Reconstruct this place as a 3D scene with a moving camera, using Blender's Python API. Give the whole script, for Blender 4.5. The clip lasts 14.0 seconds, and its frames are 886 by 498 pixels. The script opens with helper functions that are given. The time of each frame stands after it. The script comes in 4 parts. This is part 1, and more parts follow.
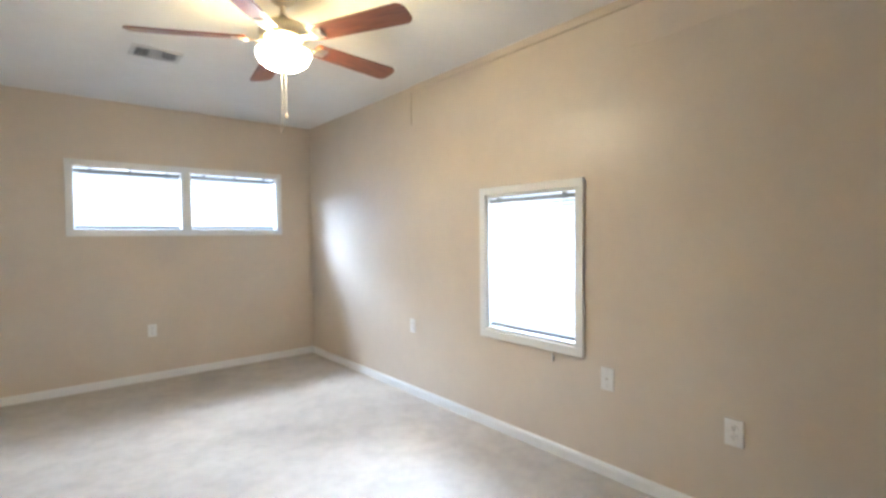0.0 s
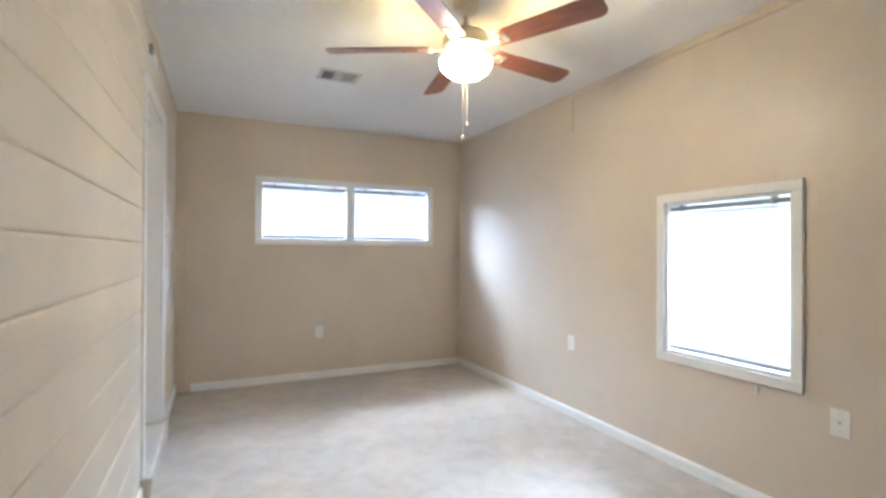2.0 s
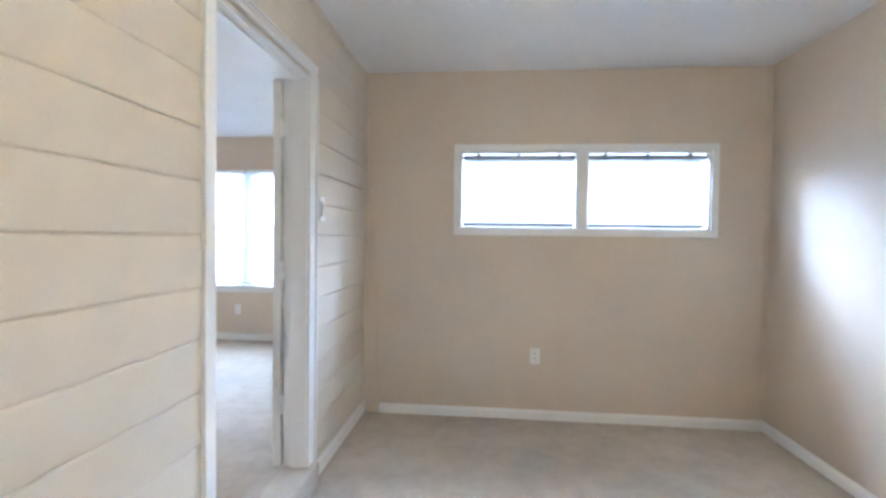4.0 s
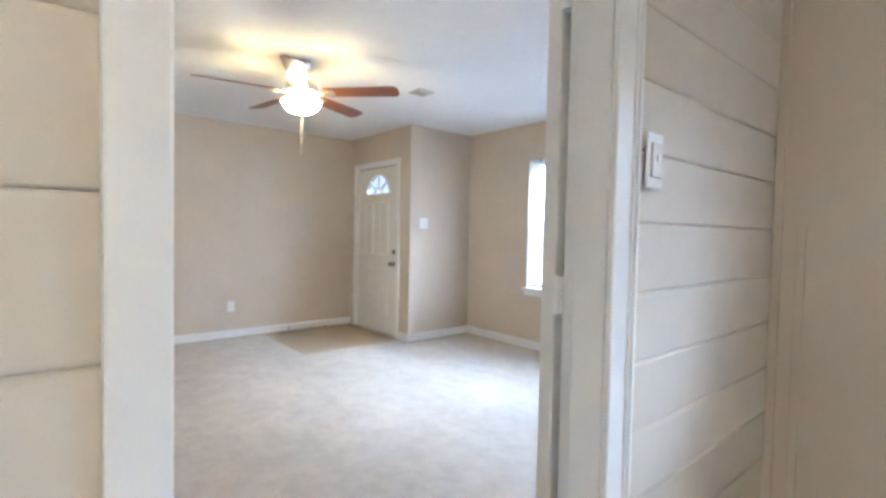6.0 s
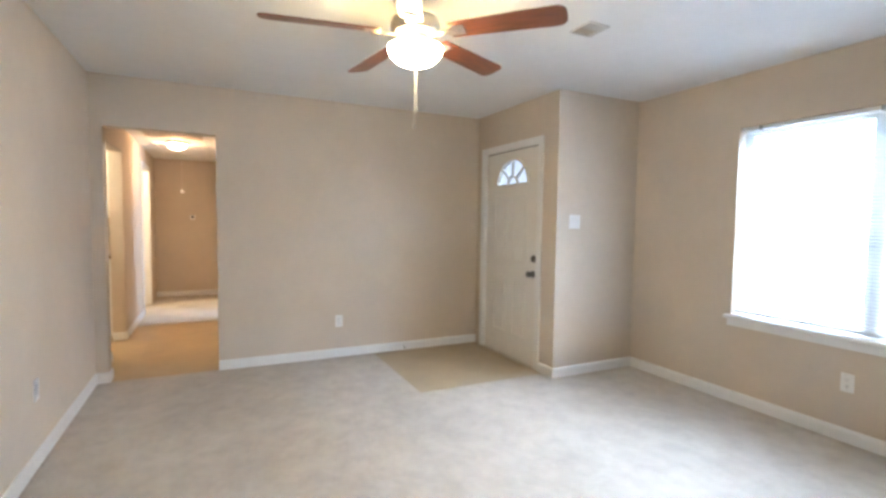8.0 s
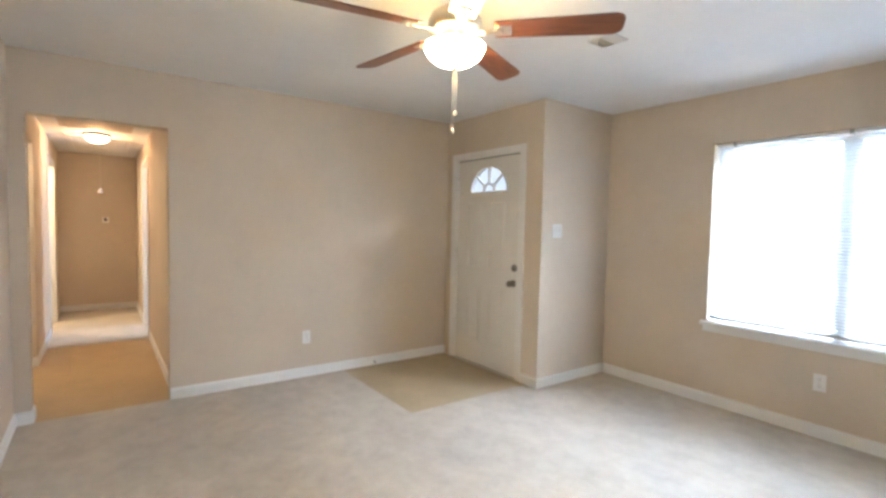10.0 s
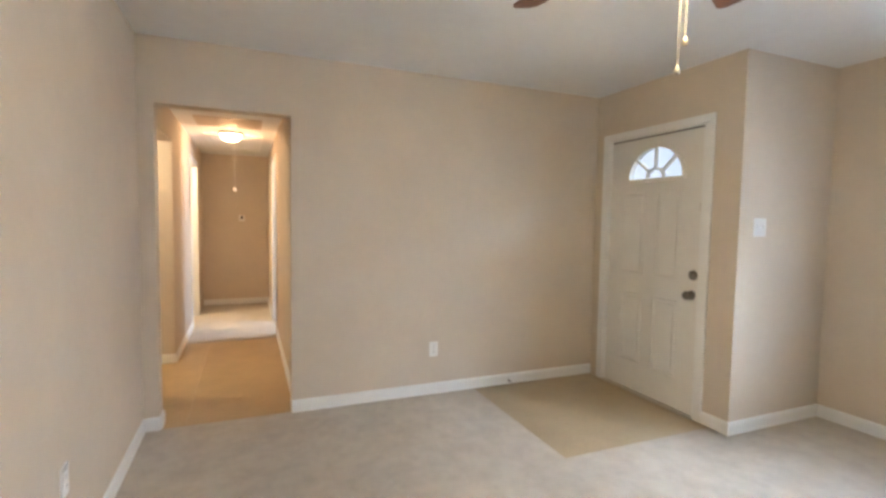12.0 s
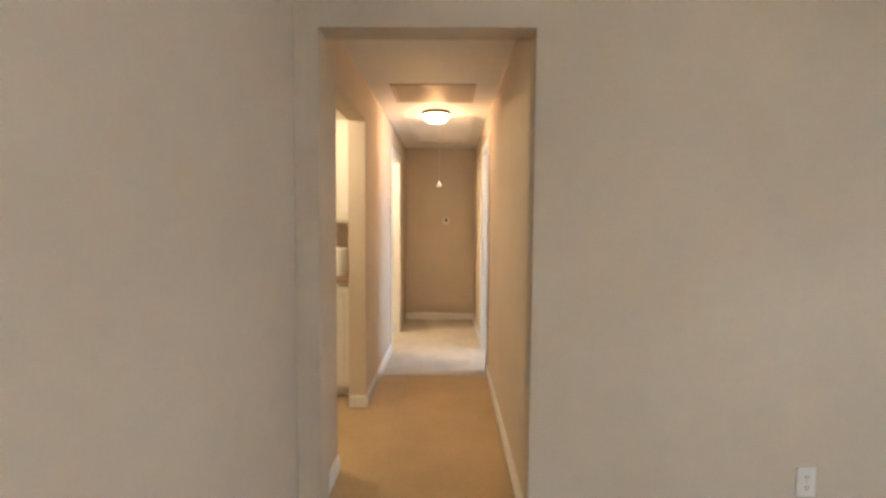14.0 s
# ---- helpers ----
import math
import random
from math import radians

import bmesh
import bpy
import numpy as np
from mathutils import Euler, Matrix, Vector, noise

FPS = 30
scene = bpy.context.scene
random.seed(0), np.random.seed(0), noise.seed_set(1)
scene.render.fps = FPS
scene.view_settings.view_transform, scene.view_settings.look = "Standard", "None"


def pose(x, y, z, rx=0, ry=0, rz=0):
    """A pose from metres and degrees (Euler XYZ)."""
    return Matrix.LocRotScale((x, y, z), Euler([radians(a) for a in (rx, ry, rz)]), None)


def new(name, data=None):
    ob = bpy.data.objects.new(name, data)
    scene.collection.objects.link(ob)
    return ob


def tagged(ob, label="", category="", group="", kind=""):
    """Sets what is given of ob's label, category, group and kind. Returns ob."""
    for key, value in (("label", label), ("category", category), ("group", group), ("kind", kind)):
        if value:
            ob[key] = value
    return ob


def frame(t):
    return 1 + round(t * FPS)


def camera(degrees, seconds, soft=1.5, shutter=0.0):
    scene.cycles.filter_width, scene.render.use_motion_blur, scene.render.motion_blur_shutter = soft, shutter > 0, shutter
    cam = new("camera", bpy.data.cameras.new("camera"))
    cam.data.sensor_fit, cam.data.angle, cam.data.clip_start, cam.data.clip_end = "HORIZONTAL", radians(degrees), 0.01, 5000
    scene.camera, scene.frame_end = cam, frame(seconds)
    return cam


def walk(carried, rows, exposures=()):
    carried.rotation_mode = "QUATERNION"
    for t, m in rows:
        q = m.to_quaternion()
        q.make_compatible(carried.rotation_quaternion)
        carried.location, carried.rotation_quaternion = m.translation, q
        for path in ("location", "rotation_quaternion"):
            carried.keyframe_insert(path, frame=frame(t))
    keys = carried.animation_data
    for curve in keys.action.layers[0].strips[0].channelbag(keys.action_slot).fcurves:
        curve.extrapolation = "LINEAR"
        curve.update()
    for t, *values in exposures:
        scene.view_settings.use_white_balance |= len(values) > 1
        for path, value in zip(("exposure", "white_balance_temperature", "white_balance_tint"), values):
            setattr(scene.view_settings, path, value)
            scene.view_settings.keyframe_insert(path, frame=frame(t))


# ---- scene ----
SOFT = 3.0
EXPOSURES = [(0.0, 1.22, 5250, 11), (1.0, 1.16, 5200, 12), (2.2, 1.15, 5180, 12), (4.3, 1.28, 4950, 12), (5.0, 1.25, 4950, 12), (5.7, 1.18, 5100, 12), (6.5, 1.13, 5100, 12), (8.5, 1.05, 5550, 12), (11.5, 1.02, 5700, 12), (12.5, 0.97, 5780, 12), (13.5, 0.86, 5830, 12), (14.0, 0.79, 5880, 11)]
# camera
cam = camera(86.15, 14.0, soft=SOFT)
PATH = [
    (0.0, pose(0.538, 2.650, 1.282, 88.31, 0.54, -40.02)),
    (0.5, pose(0.459, 2.722, 1.290, 89.08, 0.36, -34.11)),
    (1.0, pose(0.432, 2.774, 1.283, 89.74, 0.18, -29.83)),
    (1.5, pose(0.389, 2.821, 1.270, 90.05, -0.01, -27.41)),
    (2.0, pose(0.362, 2.887, 1.246, 90.22, -0.31, -25.25)),
    (2.2, pose(0.364, 2.938, 1.233, 90.32, -0.39, -23.98)),
    (4.3, pose(0.957, 4.522, 1.287, 88.38, -0.81, 11.64)),
    (4.5, pose(0.936, 4.675, 1.277, 88.53, -0.89, 15.84)),
    (5.0, pose(0.865, 5.061, 1.275, 88.23, -0.87, 27.34)),
    (5.5, pose(0.748, 5.414, 1.268, 88.09, -0.76, 39.49)),
    (6.0, pose(0.570, 5.688, 1.247, 88.00, -1.14, 50.14)),
    (6.5, pose(0.326, 5.967, 1.249, 87.51, -1.37, 59.57)),
    (7.0, pose(-0.072, 6.282, 1.275, 87.28, -1.12, 67.55)),
    (7.5, pose(-0.372, 6.308, 1.302, 87.03, -0.91, 68.53)),
    (8.0, pose(-0.572, 6.217, 1.341, 86.57, -0.79, 64.29)),
    (8.5, pose(-0.753, 6.105, 1.375, 86.45, -0.88, 57.97)),
    (11.0, pose(-1.170, 5.746, 1.380, 87.11, -1.29, 53.94)),
    (11.5, pose(-1.341, 5.862, 1.374, 86.80, -1.02, 60.78)),
    (12.0, pose(-1.718, 5.959, 1.362, 86.48, -0.93, 67.59)),
    (12.5, pose(-2.139, 5.922, 1.365, 86.04, -1.12, 73.36)),
    (13.0, pose(-2.550, 5.922, 1.373, 85.93, -1.38, 79.90)),
    (13.5, pose(-2.926, 5.929, 1.348, 86.27, -1.15, 85.81)),
    (14.0, pose(-3.336, 5.923, 1.343, 86.54, -0.42, 90.75)),
]
walk(cam, PATH, EXPOSURES)
# world and large lights
world = bpy.data.worlds.new("sky")
scene.world = world
world.use_nodes = True
wn, wl = world.node_tree.nodes, world.node_tree.links
sky = wn.new("ShaderNodeTexSky")
sky.sky_type = "NISHITA"
sky.sun_disc = False
sky.sun_elevation, sky.sun_rotation = radians(48), radians(200)
wl.new(sky.outputs[0], wn["Background"].inputs[0])
wn["Background"].inputs[1].default_value = 0.1
sun_data = bpy.data.lights.new("sun", "SUN")
sun_data.energy, sun_data.angle, sun_data.color = 2.0, radians(10), (1.0, 0.95, 0.88)
sun = new("sun", sun_data)
sun.matrix_world = pose(0, 0, 12, 42, 0, 200)


def area_lamp(name, m, w, h, watts, color):
    """Sky light in an opening; shines along its local -z."""
    d = bpy.data.lights.new(name, "AREA")
    d.shape, d.size, d.size_y, d.energy, d.color = "RECTANGLE", w, h, watts, color
    ob = new(name, d)
    ob.matrix_world = m
    return ob


def bulb(name, x, y, z, watts, color, size=0.04):
    d = bpy.data.lights.new(name, "POINT")
    d.energy, d.color, d.shadow_soft_size = watts, color, size
    ob = new(name, d)
    ob.location = (x, y, z)
    return ob


DAY = (0.79, 0.895, 1.0)
WARM = (1.0, 0.69, 0.22)
# sky light falling in at each window from above the horizon
def sky_lamp(name, x, y, z, rz, w, h, watts, lean=20, cone=145):
    """A lamp leaning outside a window; rz turns it to face the room (0: from the north, -90: from the east)."""
    ob = area_lamp(name, pose(x, y, z, 0, 0, rz) @ pose(0, 0.28, 0.10, -90 + lean, 0, 0), w, h, watts, DAY)
    ob.data.spread = radians(cone)
    return ob


sky_lamp("skylight_living", -1.995, 10.75, 3.25, 0, 2.8, 1.3, 860, 62, 180)
area_lamp("skylight_living", pose(-1.995, 10.02, 1.45, -80, 0, 0), 1.75, 1.45, 50, DAY)
sky_lamp("skylight_north", 1.74, 8.63, 2.42, 0, 1.4, 0.9, 168, 28, 180)
sky_lamp("skylight_east", 3.78, 4.60, 2.25, -90, 1.3, 1.1, 180, 50, 180)
area_lamp("skylight_bedroom", pose(-7.65, 8.28, 1.3, -90, 0, 0), 1.2, 1.1, 30, DAY)
bulb("bulb_sunroom", 1.480, 5.000, 2.175, 18, WARM, 0.07)
bulb("bulb_living", -2.735, 7.098, 2.139, 14, WARM, 0.07)
bulb("bulb_kitchen", -6.2, 4.6, 2.05, 22, (1.0, 0.75, 0.42), 0.1)
bulb("bulb_bath", -8.6, 4.6, 2.0, 56, (1.0, 0.72, 0.38), 0.1)
bulb("bulb_hall", -7.60, 5.80, 2.13, 5.6, (1.0, 0.52, 0.20), 0.05)


# materials
def shader(name):
    m = bpy.data.materials.new(name)
    m.use_nodes = True
    nt = m.node_tree
    return m, nt, nt.nodes["Principled BSDF"]


def noise_node(nt, scale, detail=4.0, rough=0.55, coord="Object", stretch=None):
    tc = nt.nodes.new("ShaderNodeTexCoord")
    n = nt.nodes.new("ShaderNodeTexNoise")
    n.inputs["Scale"].default_value, n.inputs["Detail"].default_value, n.inputs["Roughness"].default_value = scale, detail, rough
    if stretch:
        mp = nt.nodes.new("ShaderNodeMapping")
        mp.inputs["Scale"].default_value = stretch
        nt.links.new(tc.outputs[coord], mp.inputs[0])
        nt.links.new(mp.outputs[0], n.inputs["Vector"])
    else:
        nt.links.new(tc.outputs[coord], n.inputs["Vector"])
    return n


def ramp(nt, src, a, b, lo=0.35, hi=0.65):
    r = nt.nodes.new("ShaderNodeValToRGB")
    r.color_ramp.elements[0].position, r.color_ramp.elements[1].position = lo, hi
    r.color_ramp.elements[0].color, r.color_ramp.elements[1].color = (*a, 1), (*b, 1)
    nt.links.new(src.outputs[0], r.inputs[0])
    return r


def blend(nt, a, b, kind, fac):
    m = nt.nodes.new("ShaderNodeMixRGB")
    m.blend_type, m.inputs[0].default_value = kind, fac
    nt.links.new(a.outputs[0], m.inputs[1])
    nt.links.new(b.outputs[0], m.inputs[2])
    return m


def bump(nt, bsdf, src, strength, dist):
    b = nt.nodes.new("ShaderNodeBump")
    b.inputs["Strength"].default_value, b.inputs["Distance"].default_value = strength, dist
    nt.links.new(src.outputs[0], b.inputs["Height"])
    nt.links.new(b.outputs[0], bsdf.inputs["Normal"])
    return b


def paint(name, col, rough=0.5, large=0.06, fine=220.0, relief=0.25, depth=0.0008, spec=0.5):
    """Painted surface: soft large-scale unevenness, roller stipple."""
    m, nt, b = shader(name)
    c = Vector(col)
    r1 = ramp(nt, noise_node(nt, 1.3, 5), c * (1 - large), c * (1 + large * 0.6))
    r2 = ramp(nt, noise_node(nt, 14.0, 4), (0.98, 0.98, 0.98), (1, 1, 1))
    mx = blend(nt, r1, r2, "MULTIPLY", 1.0)
    nt.links.new(mx.outputs[0], b.inputs["Base Color"])
    rr = ramp(nt, noise_node(nt, 3.0, 3), (rough - 0.05,) * 3, (rough + 0.06,) * 3)
    nt.links.new(rr.outputs[0], b.inputs["Roughness"])
    b.inputs["Specular IOR Level"].default_value = spec
    bump(nt, b, noise_node(nt, fine, 3), relief, depth)
    return m


def plain(name, col, rough=0.45, metal=0.0, wear=0.06, scale=30.0, relief=0.0):
    m, nt, b = shader(name)
    c = Vector(col)
    r1 = ramp(nt, noise_node(nt, scale, 4), c * (1 - wear), c * (1 + wear * 0.5))
    nt.links.new(r1.outputs[0], b.inputs["Base Color"])
    b.inputs["Roughness"].default_value, b.inputs["Metallic"].default_value = rough, metal
    if relief:
        bump(nt, b, noise_node(nt, scale * 5, 3), relief, 0.001)
    return m


def carpet_mat(name, col):
    m, nt, b = shader(name)
    c = Vector(col)
    big = ramp(nt, noise_node(nt, 0.9, 6, 0.6), c * 0.86, c * 1.06, 0.36, 0.62)
    mid = ramp(nt, noise_node(nt, 7.5, 6, 0.7), (0.86, 0.85, 0.84), (1.02, 1.02, 1.02), 0.36, 0.6)
    pile = ramp(nt, noise_node(nt, 260.0, 3, 0.7), (0.72, 0.72, 0.72), (1.08, 1.08, 1.08), 0.3, 0.7)
    mx = blend(nt, blend(nt, big, mid, "MULTIPLY", 1.0), pile, "MULTIPLY", 0.8)
    nt.links.new(mx.outputs[0], b.inputs["Base Color"])
    b.inputs["Roughness"].default_value = 0.95
    b.inputs["Specular IOR Level"].default_value = 0.1
    b.inputs["Sheen Weight"].default_value = 0.25
    add = blend(nt, noise_node(nt, 240.0, 4, 0.7), noise_node(nt, 22.0, 4, 0.6), "ADD", 0.6)
    bump(nt, b, add, 0.7, 0.006)
    return m


def wood_mat(name, dark, light):
    m, nt, b = shader(name)
    n = noise_node(nt, 9.0, 6, 0.65, "Object", (0.6, 7.0, 7.0))
    r = ramp(nt, n, dark, light, 0.3, 0.7)
    nt.links.new(r.outputs[0], b.inputs["Base Color"])
    b.inputs["Roughness"].default_value = 0.38
    b.inputs["Coat Weight"].default_value = 0.6
    b.inputs["Coat Roughness"].default_value = 0.18
    bump(nt, b, n, 0.1, 0.001)
    return m


def glow_mat(name, col, strength):
    m, nt, b = shader(name)
    b.inputs["Base Color"].default_value = (0.9, 0.85, 0.78, 1)
    b.inputs["Roughness"].default_value = 0.3
    b.inputs["Emission Color"].default_value = (*col, 1)
    b.inputs["Emission Strength"].default_value = strength
    return m


def slat_mat(name):
    m, nt, b = shader(name)
    b.inputs["Base Color"].default_value = (0.80, 0.81, 0.81, 1)
    b.inputs["Roughness"].default_value = 0.62
    b.inputs["Specular IOR Level"].default_value = 0.12
    tr = nt.nodes.new("ShaderNodeBsdfTranslucent")
    tr.inputs[0].default_value = (0.85, 0.87, 0.88, 1)
    mx = nt.nodes.new("ShaderNodeMixShader")
    mx.inputs[0].default_value = 0.17
    nt.links.new(b.outputs[0], mx.inputs[1])
    nt.links.new(tr.outputs[0], mx.inputs[2])
    nt.links.new(mx.outputs[0], nt.nodes["Material Output"].inputs[0])
    return m


def glass_mat(name):
    m, nt, b = shader(name)
    b.inputs["Base Color"].default_value = (0.97, 0.99, 0.98, 1)
    b.inputs["Roughness"].default_value = 0.01
    b.inputs["Transmission Weight"].default_value = 1.0
    b.inputs["IOR"].default_value = 1.45
    return m


def vinyl_mat(name, col):
    m, nt, b = shader(name)
    c = Vector(col)
    big = ramp(nt, noise_node(nt, 2.2, 5), c * 0.9, c * 1.08)
    fleck = ramp(nt, noise_node(nt, 60.0, 5, 0.7), (0.92, 0.91, 0.89), (1, 1, 1), 0.35, 0.6)
    mx = blend(nt, big, fleck, "MULTIPLY", 1.0)
    nt.links.new(mx.outputs[0], b.inputs["Base Color"])
    b.inputs["Roughness"].default_value = 0.42
    bump(nt, b, noise_node(nt, 90.0, 3), 0.15, 0.001)
    return m


M_WALL = paint("tan semigloss wall paint", (0.625, 0.545, 0.448), 0.40, 0.05, 160.0, 0.14, 0.0010, 0.50)
M_FLAT = paint("tan eggshell wall paint", (0.625, 0.545, 0.448), 0.74, 0.05, 160.0, 0.14, 0.0010, 0.05)
M_SHIP = paint("cream board paint", (0.63, 0.575, 0.488), 0.58, 0.05, 120.0, 0.25, 0.001, 0.3)
M_CEIL = paint("white ceiling paint", (0.80, 0.80, 0.80), 0.7, 0.03, 90.0, 0.6, 0.003, 0.2)
M_TRIM = paint("white trim paint", (0.80, 0.80, 0.79), 0.35, 0.03, 60.0, 0.12, 0.0008)
M_DOOR = paint("white door paint", (0.76, 0.745, 0.71), 0.38, 0.04, 50.0, 0.12, 0.0008)
M_CARPET = carpet_mat("beige carpet pile", (0.595, 0.536, 0.455))
M_VINYL = vinyl_mat("tan vinyl floor", (0.52, 0.375, 0.20))
M_ENTRY = vinyl_mat("beige entry vinyl", (0.44, 0.35, 0.222))
M_PLATE = plain("white plastic", (0.80, 0.79, 0.77), 0.35, 0, 0.03)
M_SLOT = plain("dark slot", (0.03, 0.03, 0.03), 0.6)
M_BLADE = wood_mat("cherry veneer", (0.10, 0.028, 0.012), (0.24, 0.075, 0.03))
M_BLADETOP = wood_mat("grey blade top", (0.16, 0.12, 0.10), (0.26, 0.21, 0.18))
M_NICKEL = plain("brushed nickel", (0.62, 0.58, 0.52), 0.3, 1.0, 0.08, 60)
M_BRASS = plain("aged brass", (0.45, 0.31, 0.13), 0.35, 1.0, 0.1, 50)
M_KNOB = plain("antique pewter", (0.22, 0.20, 0.18), 0.32, 1.0, 0.1, 50)
M_BOWL = glow_mat("lit frosted glass", (1.0, 0.77, 0.43), 58.0)
M_BOWLIN = glow_mat("frosted glass inside", (1.0, 0.62, 0.20), 9.0)
M_DOME = glow_mat("lit white glass", (1.0, 0.66, 0.34), 16.0)
M_SLAT = slat_mat("white blind slat")
M_RAIL = plain("blind rail grey", (0.30, 0.32, 0.33), 0.4, 0, 0.05)
M_GLASS = glass_mat("window glass")
M_VINYLW = plain("white window vinyl", (0.72, 0.73, 0.74), 0.4, 0, 0.04)
M_CHAIN = plain("pale brass chain", (0.50, 0.45, 0.36), 0.4, 0.3, 0.05)
M_VENT = plain("white vent enamel", (0.62, 0.61, 0.60), 0.45, 0, 0.05)
M_GRILLE = plain("tan grille enamel", (0.55, 0.47, 0.38), 0.5, 0, 0.06)
M_DARK = plain("dark duct shade", (0.16, 0.16, 0.16), 0.8)
M_CAB = paint("white cabinet paint", (0.74, 0.72, 0.67), 0.4, 0.03, 60.0, 0.1)
M_COUNTER = plain("brown laminate", (0.24, 0.15, 0.08), 0.35, 0, 0.2, 40)
M_SPLASH = plain("tan backsplash", (0.58, 0.49, 0.36), 0.5, 0, 0.12, 20)
M_EARTH = plain("lawn", (0.07, 0.10, 0.04), 0.95, 0, 0.3, 3)


# mesh helpers
def bm_new():
    return bmesh.new()


def box(bm, x0, x1, y0, y1, z0, z1, bevel=0.0, seg=2):
    r = bmesh.ops.create_cube(bm, size=1.0)
    vs = r["verts"]
    for v in vs:
        v.co = Vector(((x0 + x1) / 2 + v.co.x * (x1 - x0), (y0 + y1) / 2 + v.co.y * (y1 - y0), (z0 + z1) / 2 + v.co.z * (z1 - z0)))
    if bevel:
        es = list({e for v in vs for e in v.link_edges})
        bmesh.ops.bevel(bm, geom=es, offset=bevel, segments=seg, profile=0.5, affect="EDGES")
    return bm


def prism(bm, pts, m, depth):
    """Extrudes a 2D outline (local x, z) by depth along local +y, then places it with m."""
    n = len(pts)
    a = [bm.verts.new(m @ Vector((p[0], 0, p[1]))) for p in pts]
    b = [bm.verts.new(m @ Vector((p[0], depth, p[1]))) for p in pts]
    bm.faces.new(a)
    bm.faces.new(b[::-1])
    for i in range(n):
        bm.faces.new((a[i], b[i], b[(i + 1) % n], a[(i + 1) % n]))
    bmesh.ops.recalc_face_normals(bm, faces=bm.faces)
    return bm


def lathe(bm, prof, x=0.0, y=0.0, z=0.0, steps=40, m=None):
    """Turns a profile of (radius, height) about the z axis."""
    m = m or Matrix.Translation((x, y, z))
    rings = []
    for r, h in prof:
        if r < 1e-5:
            rings.append([bm.verts.new(m @ Vector((0, 0, h)))])
        else:
            rings.append([bm.verts.new(m @ Vector((r * math.cos(2 * math.pi * i / steps), r * math.sin(2 * math.pi * i / steps), h))) for i in range(steps)])
    for a, b in zip(rings, rings[1:]):
        for i in range(steps):
            j = (i + 1) % steps
            if len(a) == 1 and len(b) > 1:
                bm.faces.new((a[0], b[j], b[i]))
            elif len(b) == 1 and len(a) > 1:
                bm.faces.new((a[i], a[j], b[0]))
            elif len(a) > 1:
                bm.faces.new((a[i], a[j], b[j], b[i]))
    bmesh.ops.recalc_face_normals(bm, faces=bm.faces)
    return bm


def mesh_of(name, bm, material, smooth=False):
    me = bpy.data.meshes.new(name)
    bm.to_mesh(me)
    bm.free()
    me.materials.append(material)
    if smooth:
        for p in me.polygons:
            p.use_smooth = True
    return me


def part(name, bm, material, parent=None, label="", smooth=False):
    ob = new(name, mesh_of(name, bm, material, smooth))
    if parent:
        ob.parent = parent
        ob.matrix_parent_inverse = parent.matrix_basis.inverted()
    return tagged(ob, label)


def thing(name, label, category, m=None, group="", kind=""):
    ob = new(name)
    ob.matrix_basis = m or Matrix.Identity(4)
    ob.empty_display_size = 0.1
    return tagged(ob, label, category, group, kind)


def wall(name, axis, p0, p1, u0, u1, z0, z1, material, label, holes=()):
    """A wall of thickness p0..p1 on its axis, running u0..u1, with openings through it."""
    bm = bm_new()
    us = sorted({u0, u1} | {e for h in holes for e in h[:2]})
    zs = sorted({z0, z1} | {min(max(e, z0), z1) for h in holes for e in h[2:]})
    for a, b in zip(us, us[1:]):
        for c, d in zip(zs, zs[1:]):
            if not any(h[0] < (a + b) / 2 < h[1] and h[2] < (c + d) / 2 < h[3] for h in holes):
                box(bm, p0, p1, a, b, c, d) if axis == "x" else box(bm, a, b, p0, p1, c, d)
    bmesh.ops.remove_doubles(bm, verts=bm.verts, dist=0.0002)
    seen = {}
    for f in bm.faces:
        seen.setdefault(frozenset(f.verts), []).append(f)
    bmesh.ops.delete(bm, geom=[f for fs in seen.values() if len(fs) > 1 for f in fs], context="FACES")
    return tagged(part(name, bm, material), label, "wall", kind="structure")


def baseboard(x0, y0, x1, y1, z, out, height=0.085):
    """A moulded skirting from one corner to another; out is the side it faces."""
    d = Vector((x1 - x0, y1 - y0, 0))
    o = Vector((out[0], out[1], 0))
    m = Matrix((Vector((o.x, o.y, 0)), d.normalized(), Vector((0, 0, 1)))).transposed().to_4x4()
    m.translation = Vector((x0, y0, z))
    h = height
    bm = prism(bm_new(), [(0, 0), (0.014, 0), (0.014, h - 0.02), (0.011, h - 0.009), (0.006, h - 0.002), (0, h)], m, d.length)
    return tagged(part("baseboard", bm, M_TRIM), "white painted wooden baseboard along the wall", "baseboard", kind="structure")


# plan
AX, AY0, AY1, AF, AC = 2.872, 1.10, 7.775, -0.05, 2.497
LX0, LX1, LY0, LY1, LC = -5.115, -0.12, 5.345, 9.740, 2.449
DY, BX = 8.826, -3.772
HX, HY0, HY1, HC = -9.735, 5.335, 6.270, 2.300
OP0, OP1, OPT = 5.757, 6.672, 2.105
CL, CR, CT = 5.728, 6.735, 2.168
HO0, HO1 = 5.434, 6.237

# ground outside
bm = bm_new()
bmesh.ops.create_grid(bm, x_segments=1, y_segments=1, size=3000)
g = part("ground", bm, M_EARTH)
g.location = (0, 0, -0.45)
tagged(g, "short green lawn around the house", "ground", kind="structure")

